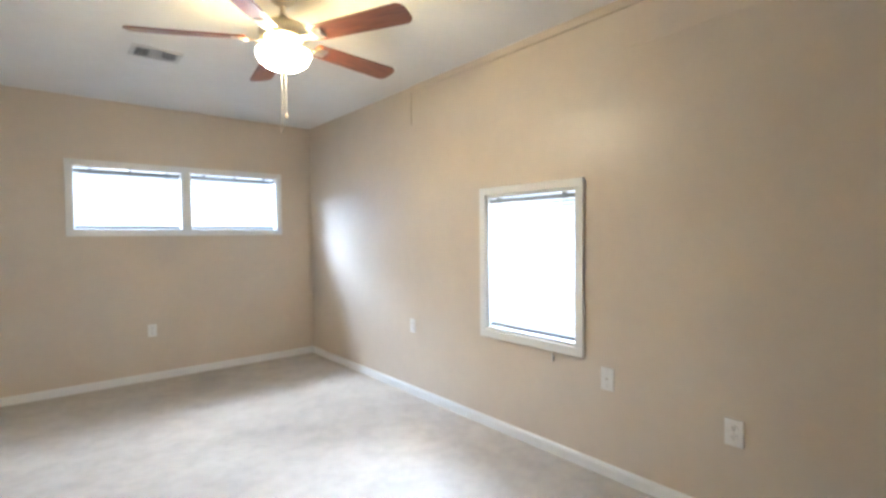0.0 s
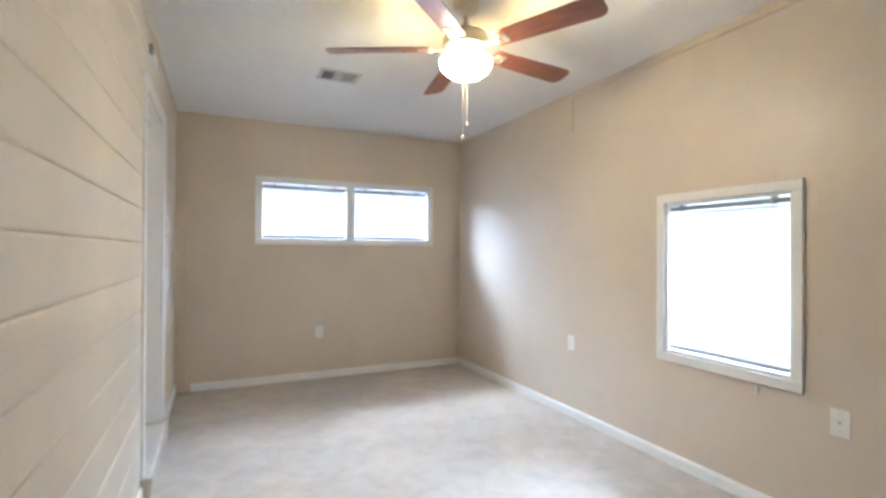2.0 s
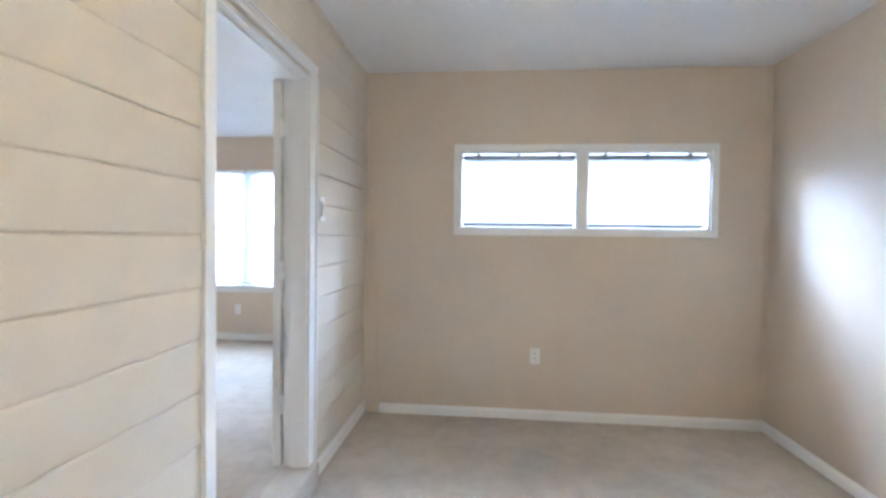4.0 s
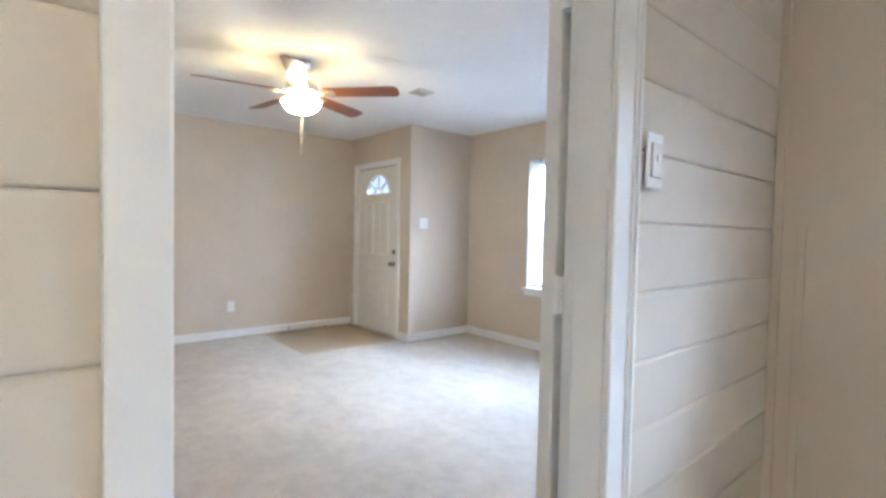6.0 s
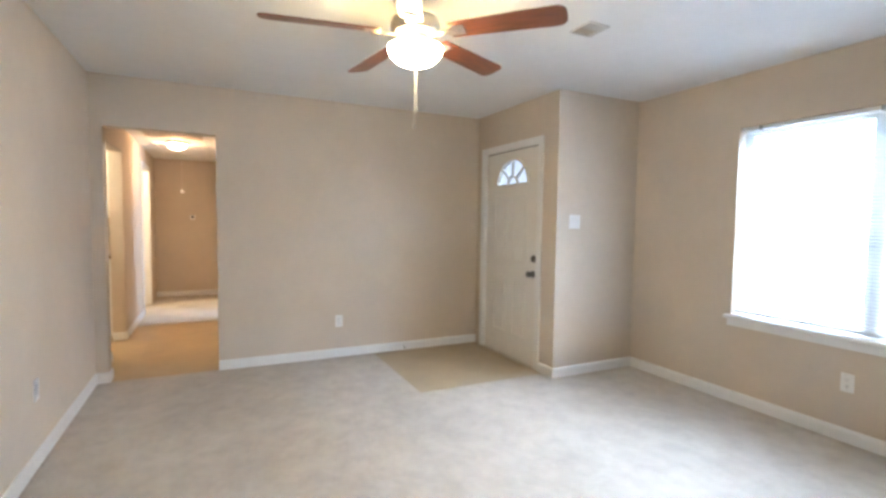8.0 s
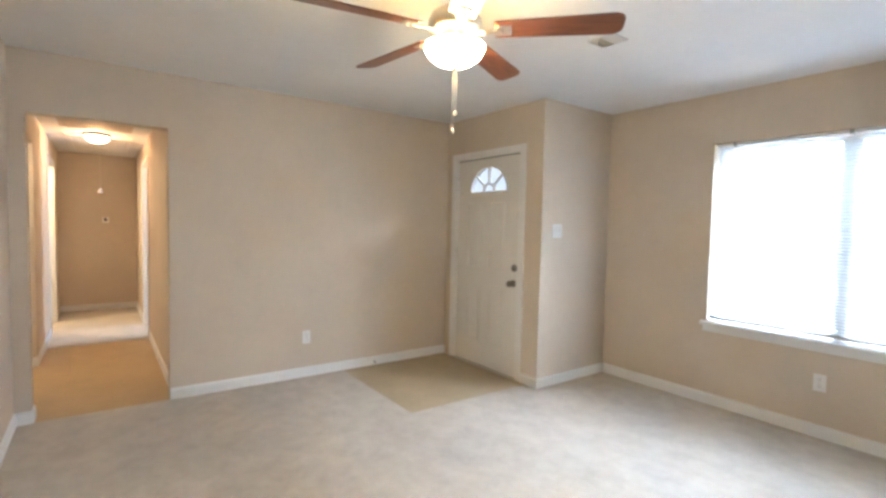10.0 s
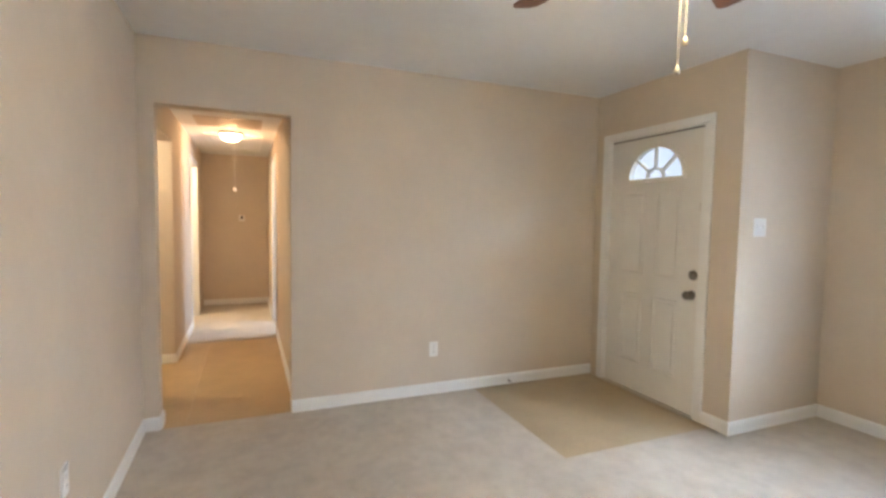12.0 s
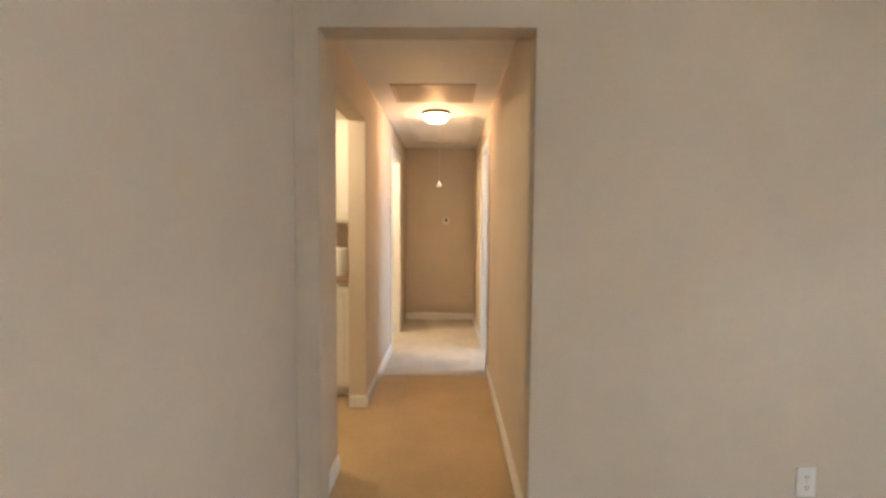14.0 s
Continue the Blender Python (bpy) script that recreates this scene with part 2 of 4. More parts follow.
# pale sky beyond the windows
def backdrop(x0, y0, x1, y1, strength):
    m, nt, b = shader("pale sky glow")
    r = ramp(nt, noise_node(nt, 0.35, 5, 0.6), (0.78, 0.86, 0.95), (0.95, 0.98, 1.0), 0.35, 0.6)
    e = nt.nodes.new("ShaderNodeEmission")
    e.inputs[1].default_value = strength
    nt.links.new(r.outputs[0], e.inputs[0])
    nt.links.new(e.outputs[0], nt.nodes["Material Output"].inputs[0])
    bm = bm_new()
    bm.faces.new([bm.verts.new(p) for p in ((x0, y0, -0.45), (x1, y1, -0.45), (x1, y1, 9.0), (x0, y0, 9.0))])
    return tagged(part("backdrop", bm, m), "bright overexposed sky beyond the window", "backdrop", kind="structure")


backdrop(-16, 15.0, -0.6, 15.0, 0.52)
backdrop(-0.55, 15.0, 10, 15.0, 0.9)
backdrop(9.0, -6, 9.0, 14.9, 1.2)

# floors
bm = box(bm_new(), 0.02, AX + 0.1, AY0 - 0.1, AY1 + 0.1, AF - 0.1, AF)
tagged(part("floor", bm, M_CARPET), "beige cut-pile carpet with faint stains in the sunroom", "floor", kind="structure")
bm = bm_new()
box(bm, LX0, LX1, LY0 - 0.1, 7.645, -0.1, 0)
box(bm, -3.895, LX1, 7.645, LY1 + 0.1, -0.1, 0)
tagged(part("floor", bm, M_CARPET), "beige cut-pile carpet with traffic marks in the living room", "floor", kind="structure")
bm = box(bm_new(), LX0 - 0.1, -3.895, 7.645, DY + 0.1, -0.1, -0.006)
tagged(part("floor", bm, M_ENTRY), "square of beige vinyl flooring inside the front door", "floor", kind="structure")
bm = box(bm_new(), -7.36, LX0, 3.0, 5.5793, -0.1, -0.004, 0.0015, 1)
box(bm, -7.36, LX0, 5.5807, HY1 + 0.1, -0.1, -0.004, 0.0015, 1)
tagged(part("floor", bm, M_VINYL), "tan sheet vinyl floor of the hallway", "floor", kind="structure")
bm = box(bm_new(), HX - 0.1, -7.36, 3.0, 8.4, -0.1, 0)
tagged(part("floor", bm, M_CARPET), "pale carpet at the end of the hallway", "floor", kind="structure")
# carpeted step in the doorway
bm = prism(bm_new(), [(-0.16, -0.02), (0.164, -0.09), (0.170, 0.042), (0.165, 0.058), (0.152, 0.067), (0.12, 0.069), (0.0, 0.062), (-0.10, 0.018)], Matrix.Translation((LX1, OP0, 0)), OP1 - OP0)
box(bm, -0.0195, 0.042, CL + 0.008, CR - 0.012, AF, 0.0665, 0.006, 2)
tagged(part("step", bm, M_CARPET), "low carpet-covered step up to the living room", "step", kind="structure")

# ceilings
for n, r, lab in (("ceiling", (-0.05, AX + 0.1, AY0 - 0.1, AY1 + 0.1, AC, AC + 0.1), "white lightly textured ceiling of the sunroom"),
                  ("ceiling", (LX0 - 0.05, LX1 + 0.05, LY0 - 0.1, LY1 + 0.1, LC, LC + 0.1), "white lightly textured ceiling of the living room"),
                  ("ceiling", (HX - 0.1, LX0 - 0.1, 3.0, 8.4, HC, HC + 0.1), "white textured ceiling of the hallway")):
    tagged(part(n, box(bm_new(), *r), M_CEIL), lab, "ceiling", kind="structure")

# walls
WN = (0.719, 2.484, 1.346, 1.914)
WE = (4.238, 4.964, 0.628, 1.548)
WL = (-2.83, -1.16, 0.665, 2.055)
FD = (-4.952, -4.028, 0.0, 2.045)
wall("wall_east", "x", AX, AX + 0.14, AY0, AY1 + 0.14, -0.3, 2.75, M_WALL, "tan painted wall with one window, sunroom side", [WE])
wall("wall_north", "y", AY1, AY1 + 0.14, -0.12, AX, -0.3, 2.75, M_WALL, "tan painted end wall with a wide high window", [WN])
wall("wall_south", "y", AY0 - 0.12, AY0, -0.12, AX + 0.14, -0.3, 2.75, M_WALL, "tan painted wall at the far end of the sunroom")
ship = wall("wall_shiplap", "x", LX1, -0.02, AY0, LY1 + 0.14, -0.3, 2.75, M_FLAT, "wall clad in cream-painted horizontal boards with an open doorway", [(OP0, OP1, -0.4, OPT)])
wall("wall_living_south", "y", LY0 - 0.12, LY0, LX0 - 0.12, LX1, -0.1, 2.6, M_FLAT, "plain tan painted living room wall")
wall("wall_living_west", "x", LX0 - 0.12, LX0, LY0, DY + 0.12, -0.1, 2.6, M_FLAT, "tan painted wall with an uncased opening to the hallway", [(HO0, HO1, -0.2, 2.048)])
wall("wall_entry", "y", DY, DY + 0.12, LX0, BX, -0.1, 2.6, M_FLAT, "tan painted wall around the front door", [FD])
wall("wall_entry_return", "x", BX - 0.12, BX, DY + 0.12, LY1 + 0.14, -0.1, 2.6, M_FLAT, "short tan painted wall beside the front door")
wall("wall_living_north", "y", LY1, LY1 + 0.14, BX, LX1, -0.1, 2.6, M_FLAT, "tan painted living room wall with a large window", [WL])
KD, BD = (-6.66, -5.80, -0.1, 2.03), (-8.93, -8.14, -0.1, 2.03)
RD = (-8.25, -7.50, -0.1, 2.03)
wall("wall_hall_south", "y", HY0 - 0.12, HY0, HX, LX0 - 0.12, -0.1, 2.4, M_FLAT, "tan painted hallway wall with two doorways", [KD, BD])
wall("wall_hall_north", "y", HY1, HY1 + 0.12, HX, LX0 - 0.12, -0.1, 2.4, M_FLAT, "tan painted hallway wall with a doorway", [RD])
wall("wall_hall_end", "x", HX - 0.12, HX, HY0 - 0.12, HY1 + 0.12, -0.1, 2.4, M_FLAT, "tan painted end wall of the hallway")
# plain rooms behind the hall doors
wall("wall_kitchen_west", "x", -7.52, -7.40, 3.0, HY0 - 0.12, -0.1, 2.4, M_FLAT, "tan painted kitchen wall behind the cabinets")
wall("wall_kitchen_south", "y", 2.9, 3.0, -9.75, -5.2, -0.1, 2.4, M_FLAT, "plain tan painted kitchen wall")
wall("wall_kitchen_east", "x", -5.32, -5.227, 3.0, HY0 - 0.12, -0.1, 2.4, M_FLAT, "plain tan painted kitchen side wall")
wall("wall_bath_west", "x", -9.828, -9.73, 3.0, HY0 - 0.12, -0.1, 2.4, M_FLAT, "plain tan painted bathroom wall")
wall("wall_bedroom_north", "y", 8.3, 8.4, -9.75, -6.2, -0.1, 2.4, M_FLAT, "plain tan painted bedroom wall")
wall("wall_bedroom_east", "x", -6.30, -6.20, HY1 + 0.12, 8.3, -0.1, 2.4, M_FLAT, "plain tan painted bedroom side wall")
wall("wall_bedroom_west", "x", -9.828, -9.73, HY1 + 0.12, 8.3, -0.1, 2.4, M_FLAT, "plain tan painted bedroom far wall")

# baseboards
for a in ((0.129, AY1, AX, AY1, AF, (0, -1), 0.07), (AX, AY0, AX, AY1 - 0.014, AF, (-1, 0), 0.07), (0.001, CR - 0.011, 0.001, AY1, AF, (1, 0)), (0.001, AY0, 0.001, CL + 0.007, AF, (1, 0)),
          (LX0, LY0, LX1, LY0, 0, (0, 1)), (LX0, LY0 + 0.014, LX0, HO0, 0, (1, 0)), (LX0, HO1, LX0, DY - 0.003, 0, (1, 0)),
          (-3.962, DY, BX + 0.014, DY, 0, (0, -1)), (BX, DY, BX, LY1, 0, (1, 0)), (BX + 0.014, LY1, LX1, LY1, 0, (0, -1)),
          (-5.80, HY0, LX0 - 0.12, HY0, 0, (0, 1)), (-8.14, HY0, -6.66, HY0, 0, (0, 1)), (-7.50, HY1, LX0 - 0.12, HY1, 0, (0, -1)), (HX, HY1, -8.25, HY1, 0, (0, -1)),
          (HX, HY0, HX, HY1, 0, (1, 0)), (-6.66, HY0 - 0.12, -6.66, HY0, 0, (1, 0)), (LX0 - 0.12, HO0, LX0, HO0, 0, (0, 1))):
    baseboard(*a)


# thin trims of the sunroom
def trim(label, x0, x1, y0, y1, z0, z1, material=None):
    bm = box(bm_new(), x0, x1, y0, y1, z0, z1, 0.002, 1)
    return tagged(part("trim", bm, material or M_WALL), label, "trim", kind="structure")


trim("narrow tan painted batten over a wall panel joint", 0.075, 0.103, AY1 - 0.009, AY1, AF, 1.30)
trim("narrow tan painted corner strip", AX - 0.03, AX, AY1 - 0.012, AY1, AF + 0.09, AC)
trim("tan painted strip in the corner of the boarded wall", 0.001, 0.030, AY1 - 0.014, AY1, AF + 0.09, AC)
trim("tan painted strip along the top of the wall", AX - 0.018, AX, AY0, 5.812, AC - 0.05, AC)
trim("short tan painted batten below the ceiling", AX - 0.012, AX, 5.812, 5.818, 2.185, AC)
trim("flat tan painted panel along the top of the wall", AX - 0.005, AX, AY0, 3.95, 2.24, AC - 0.05)
trim("cream painted strip along the top of the boarded wall", 0.001, 0.016, AY0, AY1 - 0.014, AC - 0.030, AC, M_SHIP)


# windows
def frame_ring(bm, axis, p0, p1, u0, u1, z0, z1, w, bevel=0.003):
    """Four butted boards round an opening, outside u0..u1, z0..z1."""
    for a, b, c, d in ((u0, u1, z1 - w, z1), (u0, u1, z0, z0 + w), (u0, u0 + w, z0 + w, z1 - w), (u1 - w, u1, z0 + w, z1 - w)):
        if axis == "x":
            box(bm, p0, p1, a, b, c, d, bevel, 1)
        else:
            box(bm, a, b, p0, p1, c, d, bevel, 1)
    return bm


def slat_mesh(length, width=0.025):
    """One curved blind slat lying along x, about its middle."""
    bm = bm_new()
    n = 4
    top, low = [], []
    for i in range(n + 1):
        s = i / n - 0.5
        zc = 0.0022 * (1 - 4 * s * s)
        top.append([bm.verts.new((e, s * width, zc + 0.0004)) for e in (-length / 2, length / 2)])
        low.append([bm.verts.new((e, s * width, zc - 0.0004)) for e in (-length / 2, length / 2)])
    for i in range(n):
        bm.faces.new((top[i][0], top[i][1], top[i + 1][1], top[i + 1][0]))
        bm.faces.new((low[i][0], low[i + 1][0], low[i + 1][1], low[i][1]))
    for side in (0, n):
        bm.faces.new((top[side][0], low[side][0], low[side][1], top[side][1]))
    bmesh.ops.recalc_face_normals(bm, faces=bm.faces)
    me = mesh_of("slat", bm, M_SLAT)
    return me


def blind(label, m, length, top, bottom, tilt=24, rail=None, cords=(0.15, 0.85), spacing=0.0215, gap=0.0):
    """A venetian blind whose local x runs along the window and whose local -y faces the room."""
    rail = rail or M_RAIL
    ob = thing("venetian_blind", label, "blind", m, "window blinds")
    p = lambda n, bm, mat, lab="": part_local(n, bm, mat, ob, lab)
    p("headrail", box(bm_new(), -length / 2, length / 2, -0.014, 0.014, top - 0.026 - gap, top - gap, 0.002, 1), M_VINYLW if rail is M_PLATE else M_RAIL)
    for s in cords:
        p("bracket", box(bm_new(), -length / 2 + length * s - 0.012, -length / 2 + length * s + 0.012, -0.016, 0.016, top - 0.03 - gap, top, 0.002, 1), M_RAIL)
    p("bottom_rail", box(bm_new(), -length / 2 + 0.004, length / 2 - 0.004, -0.012, 0.012, bottom, bottom + 0.02, 0.003, 1), rail, "grey bottom rail")
    me = slat_mesh(length - 0.008)
    z = bottom + 0.03
    while z < top - 0.032 - gap:
        s = new("slat", me)
        s.parent = ob
        s.matrix_basis = pose(0, 0, z, tilt + random.uniform(-1.5, 1.5), random.uniform(-0.08, 0.08), 0)
        z += spacing
    for s in cords:
        x = -length / 2 + length * s
        for y in (-0.0135, 0.0135):
            p("ladder_cord", box(bm_new(), x - 0.0012, x + 0.0012, y - 0.0006, y + 0.0006, bottom + 0.01, top - 0.02 - gap), M_PLATE)
    wx = -length / 2 + 0.05
    bm = bm_new()
    bmesh.ops.create_cone(bm, cap_ends=True, segments=8, radius1=0.0035, radius2=0.0035, depth=(top - bottom) * 0.6)
    for v in bm.verts:
        v.co += Vector((wx, -0.022, top - 0.03 - gap - (top - bottom) * 0.3))
    p("tilt_wand", bm, M_PLATE)
    return ob


def part_local(name, bm, material, parent, label="", smooth=False):
    """A part whose mesh is given in its thing's own space."""
    ob = new(name, mesh_of(name, bm, material, smooth))
    ob.parent = parent
    return tagged(ob, label)


def pane(name, parent, axis, p, u0, u1, z0, z1):
    bm = bm_new()
    if axis == "x":
        box(bm, p, p + 0.005, u0, u1, z0, z1)
    else:
        box(bm, u0, u1, p, p + 0.005, z0, z1)
    ob = part(name, bm, M_GLASS, parent)
    ob.visible_shadow = False
    return ob


# wide window of the sunroom
w1 = thing("window_1", "wide high white-framed window with two panes", "window", kind="structure")
part("casing", frame_ring(bm_new(), "y", AY1 - 0.016, AY1 + 0.0, 0.672, 2.531, 1.299, 1.961, 0.049), M_TRIM, w1, "flat white painted casing")
MU0, MU1 = 1.567, 1.629
part("mullion", box(bm_new(), MU0, MU1, AY1 - 0.014, AY1 + 0.12, WN[2] + 0.002, WN[3] - 0.002, 0.003, 1), M_TRIM, w1)
for a, b in ((WN[0] + 0.0015, MU0), (MU1, WN[1] - 0.0015)):
    part("window_frame", frame_ring(bm_new(), "y", AY1 + 0.002, AY1 + 0.13, a, b, WN[2] + 0.0015, WN[3] - 0.0015, 0.014), M_TRIM, w1)
    pane("pane", w1, "y", AY1 + 0.10, a + 0.015, b - 0.015, WN[2] + 0.016, WN[3] - 0.016)
    blind("white slatted blind with grey bottom rail, lowered in the wide window", pose((a + b) / 2, AY1 + 0.035, 0), b - a - 0.034, WN[3] - 0.017, WN[2] + 0.022, 40, None, (0.14, 0.5, 0.86), 0.0215, 0.012)

# east window of the sunroom
w2 = thing("window_2", "white-cased window with a single pane, sunroom side wall", "window", kind="structure")
part("casing", frame_ring(bm_new(), "x", AX - 0.018, AX, 4.186, 5.016, 0.576, 1.600, 0.053), M_TRIM, w2, "flat white painted casing")
part("window_frame", frame_ring(bm_new(), "x", AX + 0.002, AX + 0.13, WE[0] + 0.0015, WE[1] - 0.0015, WE[2] + 0.0015, WE[3] - 0.0015, 0.014), M_TRIM, w2)
pane("pane", w2, "x", AX + 0.10, WE[0] + 0.016, WE[1] - 0.016, WE[2] + 0.016, WE[3] - 0.016)
blind("white slatted blind with grey rails, lowered in the side window", pose(AX + 0.03, 4.601, 0, 0, 0, -90), 0.69, WE[3] - 0.017, WE[2] + 0.026, 40, None, (0.12, 0.88), 0.0215, 0.01)

# living room window
w3 = thing("window_3", "large white double window with sill in the living room", "window", kind="structure")
WM = (WL[0] + WL[1]) / 2
part("window_frame", frame_ring(bm_new(), "y", LY1 + 0.085, LY1 + 0.125, WL[0], WL[1], WL[2], WL[3], 0.06), M_VINYLW, w3)
part("mullion", box(bm_new(), WM - 0.055, WM + 0.055, LY1 + 0.065, LY1 + 0.125, WL[2] + 0.06, WL[3] - 0.06, 0.004, 1), M_VINYLW, w3)
for a, b in ((WL[0] + 0.06, WM - 0.055), (WM + 0.055, WL[1] - 0.06)):
    part("meeting_rail", box(bm_new(), a, b, LY1 + 0.09, LY1 + 0.12, 1.34, 1.385, 0.003, 1), M_VINYLW, w3)
    part("muntin", box(bm_new(), a, b, LY1 + 0.095, LY1 + 0.115, 1.03, 1.045, 0.002, 1), M_VINYLW, w3)
    part("muntin", box(bm_new(), a, b, LY1 + 0.095, LY1 + 0.115, 1.70, 1.715, 0.002, 1), M_VINYLW, w3)
    pane("pane", w3, "y", LY1 + 0.102, a, b, WL[2] + 0.045, 1.34)
    pane("pane", w3, "y", LY1 + 0.102, a, b, 1.385, WL[3] - 0.045)
part("window_sill", box(bm_new(), WL[0] - 0.035, WL[1] + 0.035, LY1 - 0.045, LY1 + 0.0, WL[2] - 0.03, WL[2] - 0.002, 0.006, 2), M_TRIM, w3, "white painted sill board")
part("window_stool", box(bm_new(), WL[0] + 0.002, WL[1] - 0.002, LY1, LY1 + 0.085, WL[2] - 0.025, WL[2] + 0.0015, 0.002, 1), M_TRIM, w3)
part("apron", box(bm_new(), WL[0] - 0.02, WL[1] + 0.02, LY1 - 0.016, LY1, WL[2] - 0.085, WL[2] - 0.03, 0.003, 1), M_TRIM, w3)
blind("wide white slatted blind, lowered over the living room window", pose(WM, LY1 + 0.03, 0), WL[1] - WL[0] - 0.015, WL[3] - 0.002, WL[2] + 0.017, 30, M_PLATE, (0.08, 0.5, 0.92), 0.0215, 0.0)


# doorway between sunroom and living room
d2 = thing("door_2", "white door folded back flat against the living room wall", "door", kind="structure")
bm = bm_new()
box(bm, LX1 - 0.004, -0.003, OP1 - 0.019, OP1, 0.066, OPT)
box(bm, LX1 - 0.004, -0.003, OP0, OP0 + 0.019, 0.066, OPT)
box(bm, LX1 - 0.004, -0.003, OP0 + 0.019, OP1 - 0.019, OPT - 0.019, OPT)
part("jamb", bm, M_TRIM, d2)
bm = bm_new()
for a, b, c, d in ((OP1 - 0.032, OP1 - 0.019, 0.05, OPT - 0.019), (OP0 + 0.019, OP0 + 0.032, 0.05, OPT - 0.019)):
    box(bm, -0.090, -0.0035 if a > 6.2 else -0.040, a, b, c, d, 0.003, 1)
box(bm, -0.090, -0.040, OP0 + 0.032, OP1 - 0.032, OPT - 0.032, OPT - 0.019, 0.003, 1)
part("door_stop", bm, M_TRIM, d2)


def casing_board(y0, y1, z0, z1, upright=True, outer=1):
    """A flat casing with a ribbed back band on its outer edge."""
    bm = bm_new()
    if upright:
        box(bm, -0.002, 0.014, min(y0, y1), max(y0, y1), z0, z1, 0.003, 1)
        e = max(y0, y1) if outer > 0 else min(y0, y1)
        for i, (w, t) in enumerate(((0.012, 0.022), (0.009, 0.019))):
            a = e - outer * (0.000 + 0.020 * i)
            b = a - outer * w
            box(bm, 0.0135, t, min(a, b), max(a, b), z0, z1, 0.004, 2)
    else:
        box(bm, -0.002, 0.014, y0, y1, z0, z1, 0.003, 1)
        for i, (w, t) in enumerate(((0.012, 0.022), (0.009, 0.019))):
            box(bm, 0.0135, t, y0, y1, z1 - 0.02 * i - w, z1 - 0.02 * i, 0.004, 2)
    return bm


part("casing", casing_board(OP1 - 0.0315, CR, 0.067, OPT + 0.006), M_TRIM, d2, "white ribbed door casing")
part("casing", box(bm_new(), -0.002, 0.018, CL, OP0 + 0.032, 0.067, OPT + 0.006, 0.004, 2), M_TRIM, d2, "flat white door casing")
part("casing", casing_board(CL, CR, OPT + 0.008, CT, False), M_TRIM, d2, "white ribbed door casing")
part("casing", box(bm_new(), -0.146, -0.122, OP1 + 0.008, OP1 + 0.075, 0.04, OPT + 0.06, 0.003, 1), M_TRIM, d2, "flat white door casing")
part("casing", box(bm_new(), -0.142, -0.122, OP0 - 0.07, OP0 - 0.004, 0.012, OPT + 0.06, 0.003, 1), M_TRIM, d2, "flat white door casing")
part("door_leaf", box(bm_new(), -0.190, -0.147, OP1 - 0.022, OP1 + 0.82, 0.062, 2.085, 0.003, 1), M_DOOR, d2, "white painted door leaf seen on its hinge edge")
for z in (0.344, 1.054, 1.790):
    bm = bm_new()
    box(bm, -0.150, -0.121, OP1 - 0.026, OP1 - 0.0215, z, z + 0.092, 0.001, 1)
    box(bm, -0.148, -0.122, OP1 - 0.0225, OP1 + 0.004, z, z + 0.092, 0.001, 1)
    bmesh.ops.create_cone(bm, cap_ends=True, segments=12, radius1=0.0065, radius2=0.0065, depth=0.096, matrix=Matrix.Translation((-0.135, OP1 - 0.026, z + 0.046)))
    part("hinge", bm, M_TRIM, d2, "white painted hinge")
part("knob", lathe(bm_new(), [(0.0, 0.06), (0.02, 0.058), (0.027, 0.045), (0.02, 0.03), (0.01, 0.024), (0.01, 0.006), (0.03, 0.004), (0.03, 0.0)], m=Matrix.Translation((-0.190, OP1 + 0.75, 0.95)) @ pose(0, 0, 0, 0, -90, 0), steps=20), M_BRASS, d2, smooth=True)

# front door
d1 = thing("door_1", "white panelled front door with a fan-shaped window, closed", "door", kind="structure")
CX, FZ, FA, FB = -4.471, 1.708, 0.262, 0.237
arc = [(CX + FA * math.cos(math.pi * i / 24), FZ + FB * math.sin(math.pi * i / 24)) for i in range(25)]
bm = bm_new()
dm = Matrix.Translation((0, DY + 0.012, 0))
prism(bm, [(-4.932, 0.012), (-4.046, 0.012), (-4.046, FZ), (-4.932, FZ)], dm, 0.045)
prism(bm, [(-4.046, FZ), (-4.046, 2.024), (CX, 2.024), (CX, FZ + FB)] + arc[::-1][12:][::1][1:], dm, 0.045)
prism(bm, [(-4.932, FZ), (CX - FA, FZ)] + arc[::-1][1:13] + [(CX, 2.024), (-4.932, 2.024)], dm, 0.045)
part("door_leaf", bm, M_DOOR, d1)


def moulding(u0, u1, z0, z1):
    bm = frame_ring(bm_new(), "y", DY + 0.002, DY + 0.012, u0, u1, z0, z1, 0.016, 0.005)
    box(bm, u0 + 0.034, u1 - 0.034, DY + 0.006, DY + 0.0125, z0 + 0.034, z1 - 0.034, 0.006, 2)
    return bm


for u0, u1 in ((-4.768, -4.55), (-4.435, -4.215)):
    part("door_panel", moulding(u0, u1, 0.955, 1.60), M_DOOR, d1, "raised white door panel")
    part("door_panel", moulding(u0, u1, 0.235, 0.80), M_DOOR, d1, "raised white door panel")


def fan_ring(r0, r1, a0, a1, y0, y1, n=20):
    """A curved bar or sector of the fan window between two relative radii."""
    pts = [(CX + FA * r1 * math.cos(a0 + (a1 - a0) * i / n), FZ + FB * r1 * math.sin(a0 + (a1 - a0) * i / n)) for i in range(n + 1)]
    pts += [(CX + FA * r0 * math.cos(a1 + (a0 - a1) * i / n), FZ + FB * r0 * math.sin(a1 + (a0 - a1) * i / n)) for i in range(n + 1)]
    return prism(bm_new(), pts, Matrix.Translation((0, y0, 0)), y1 - y0)


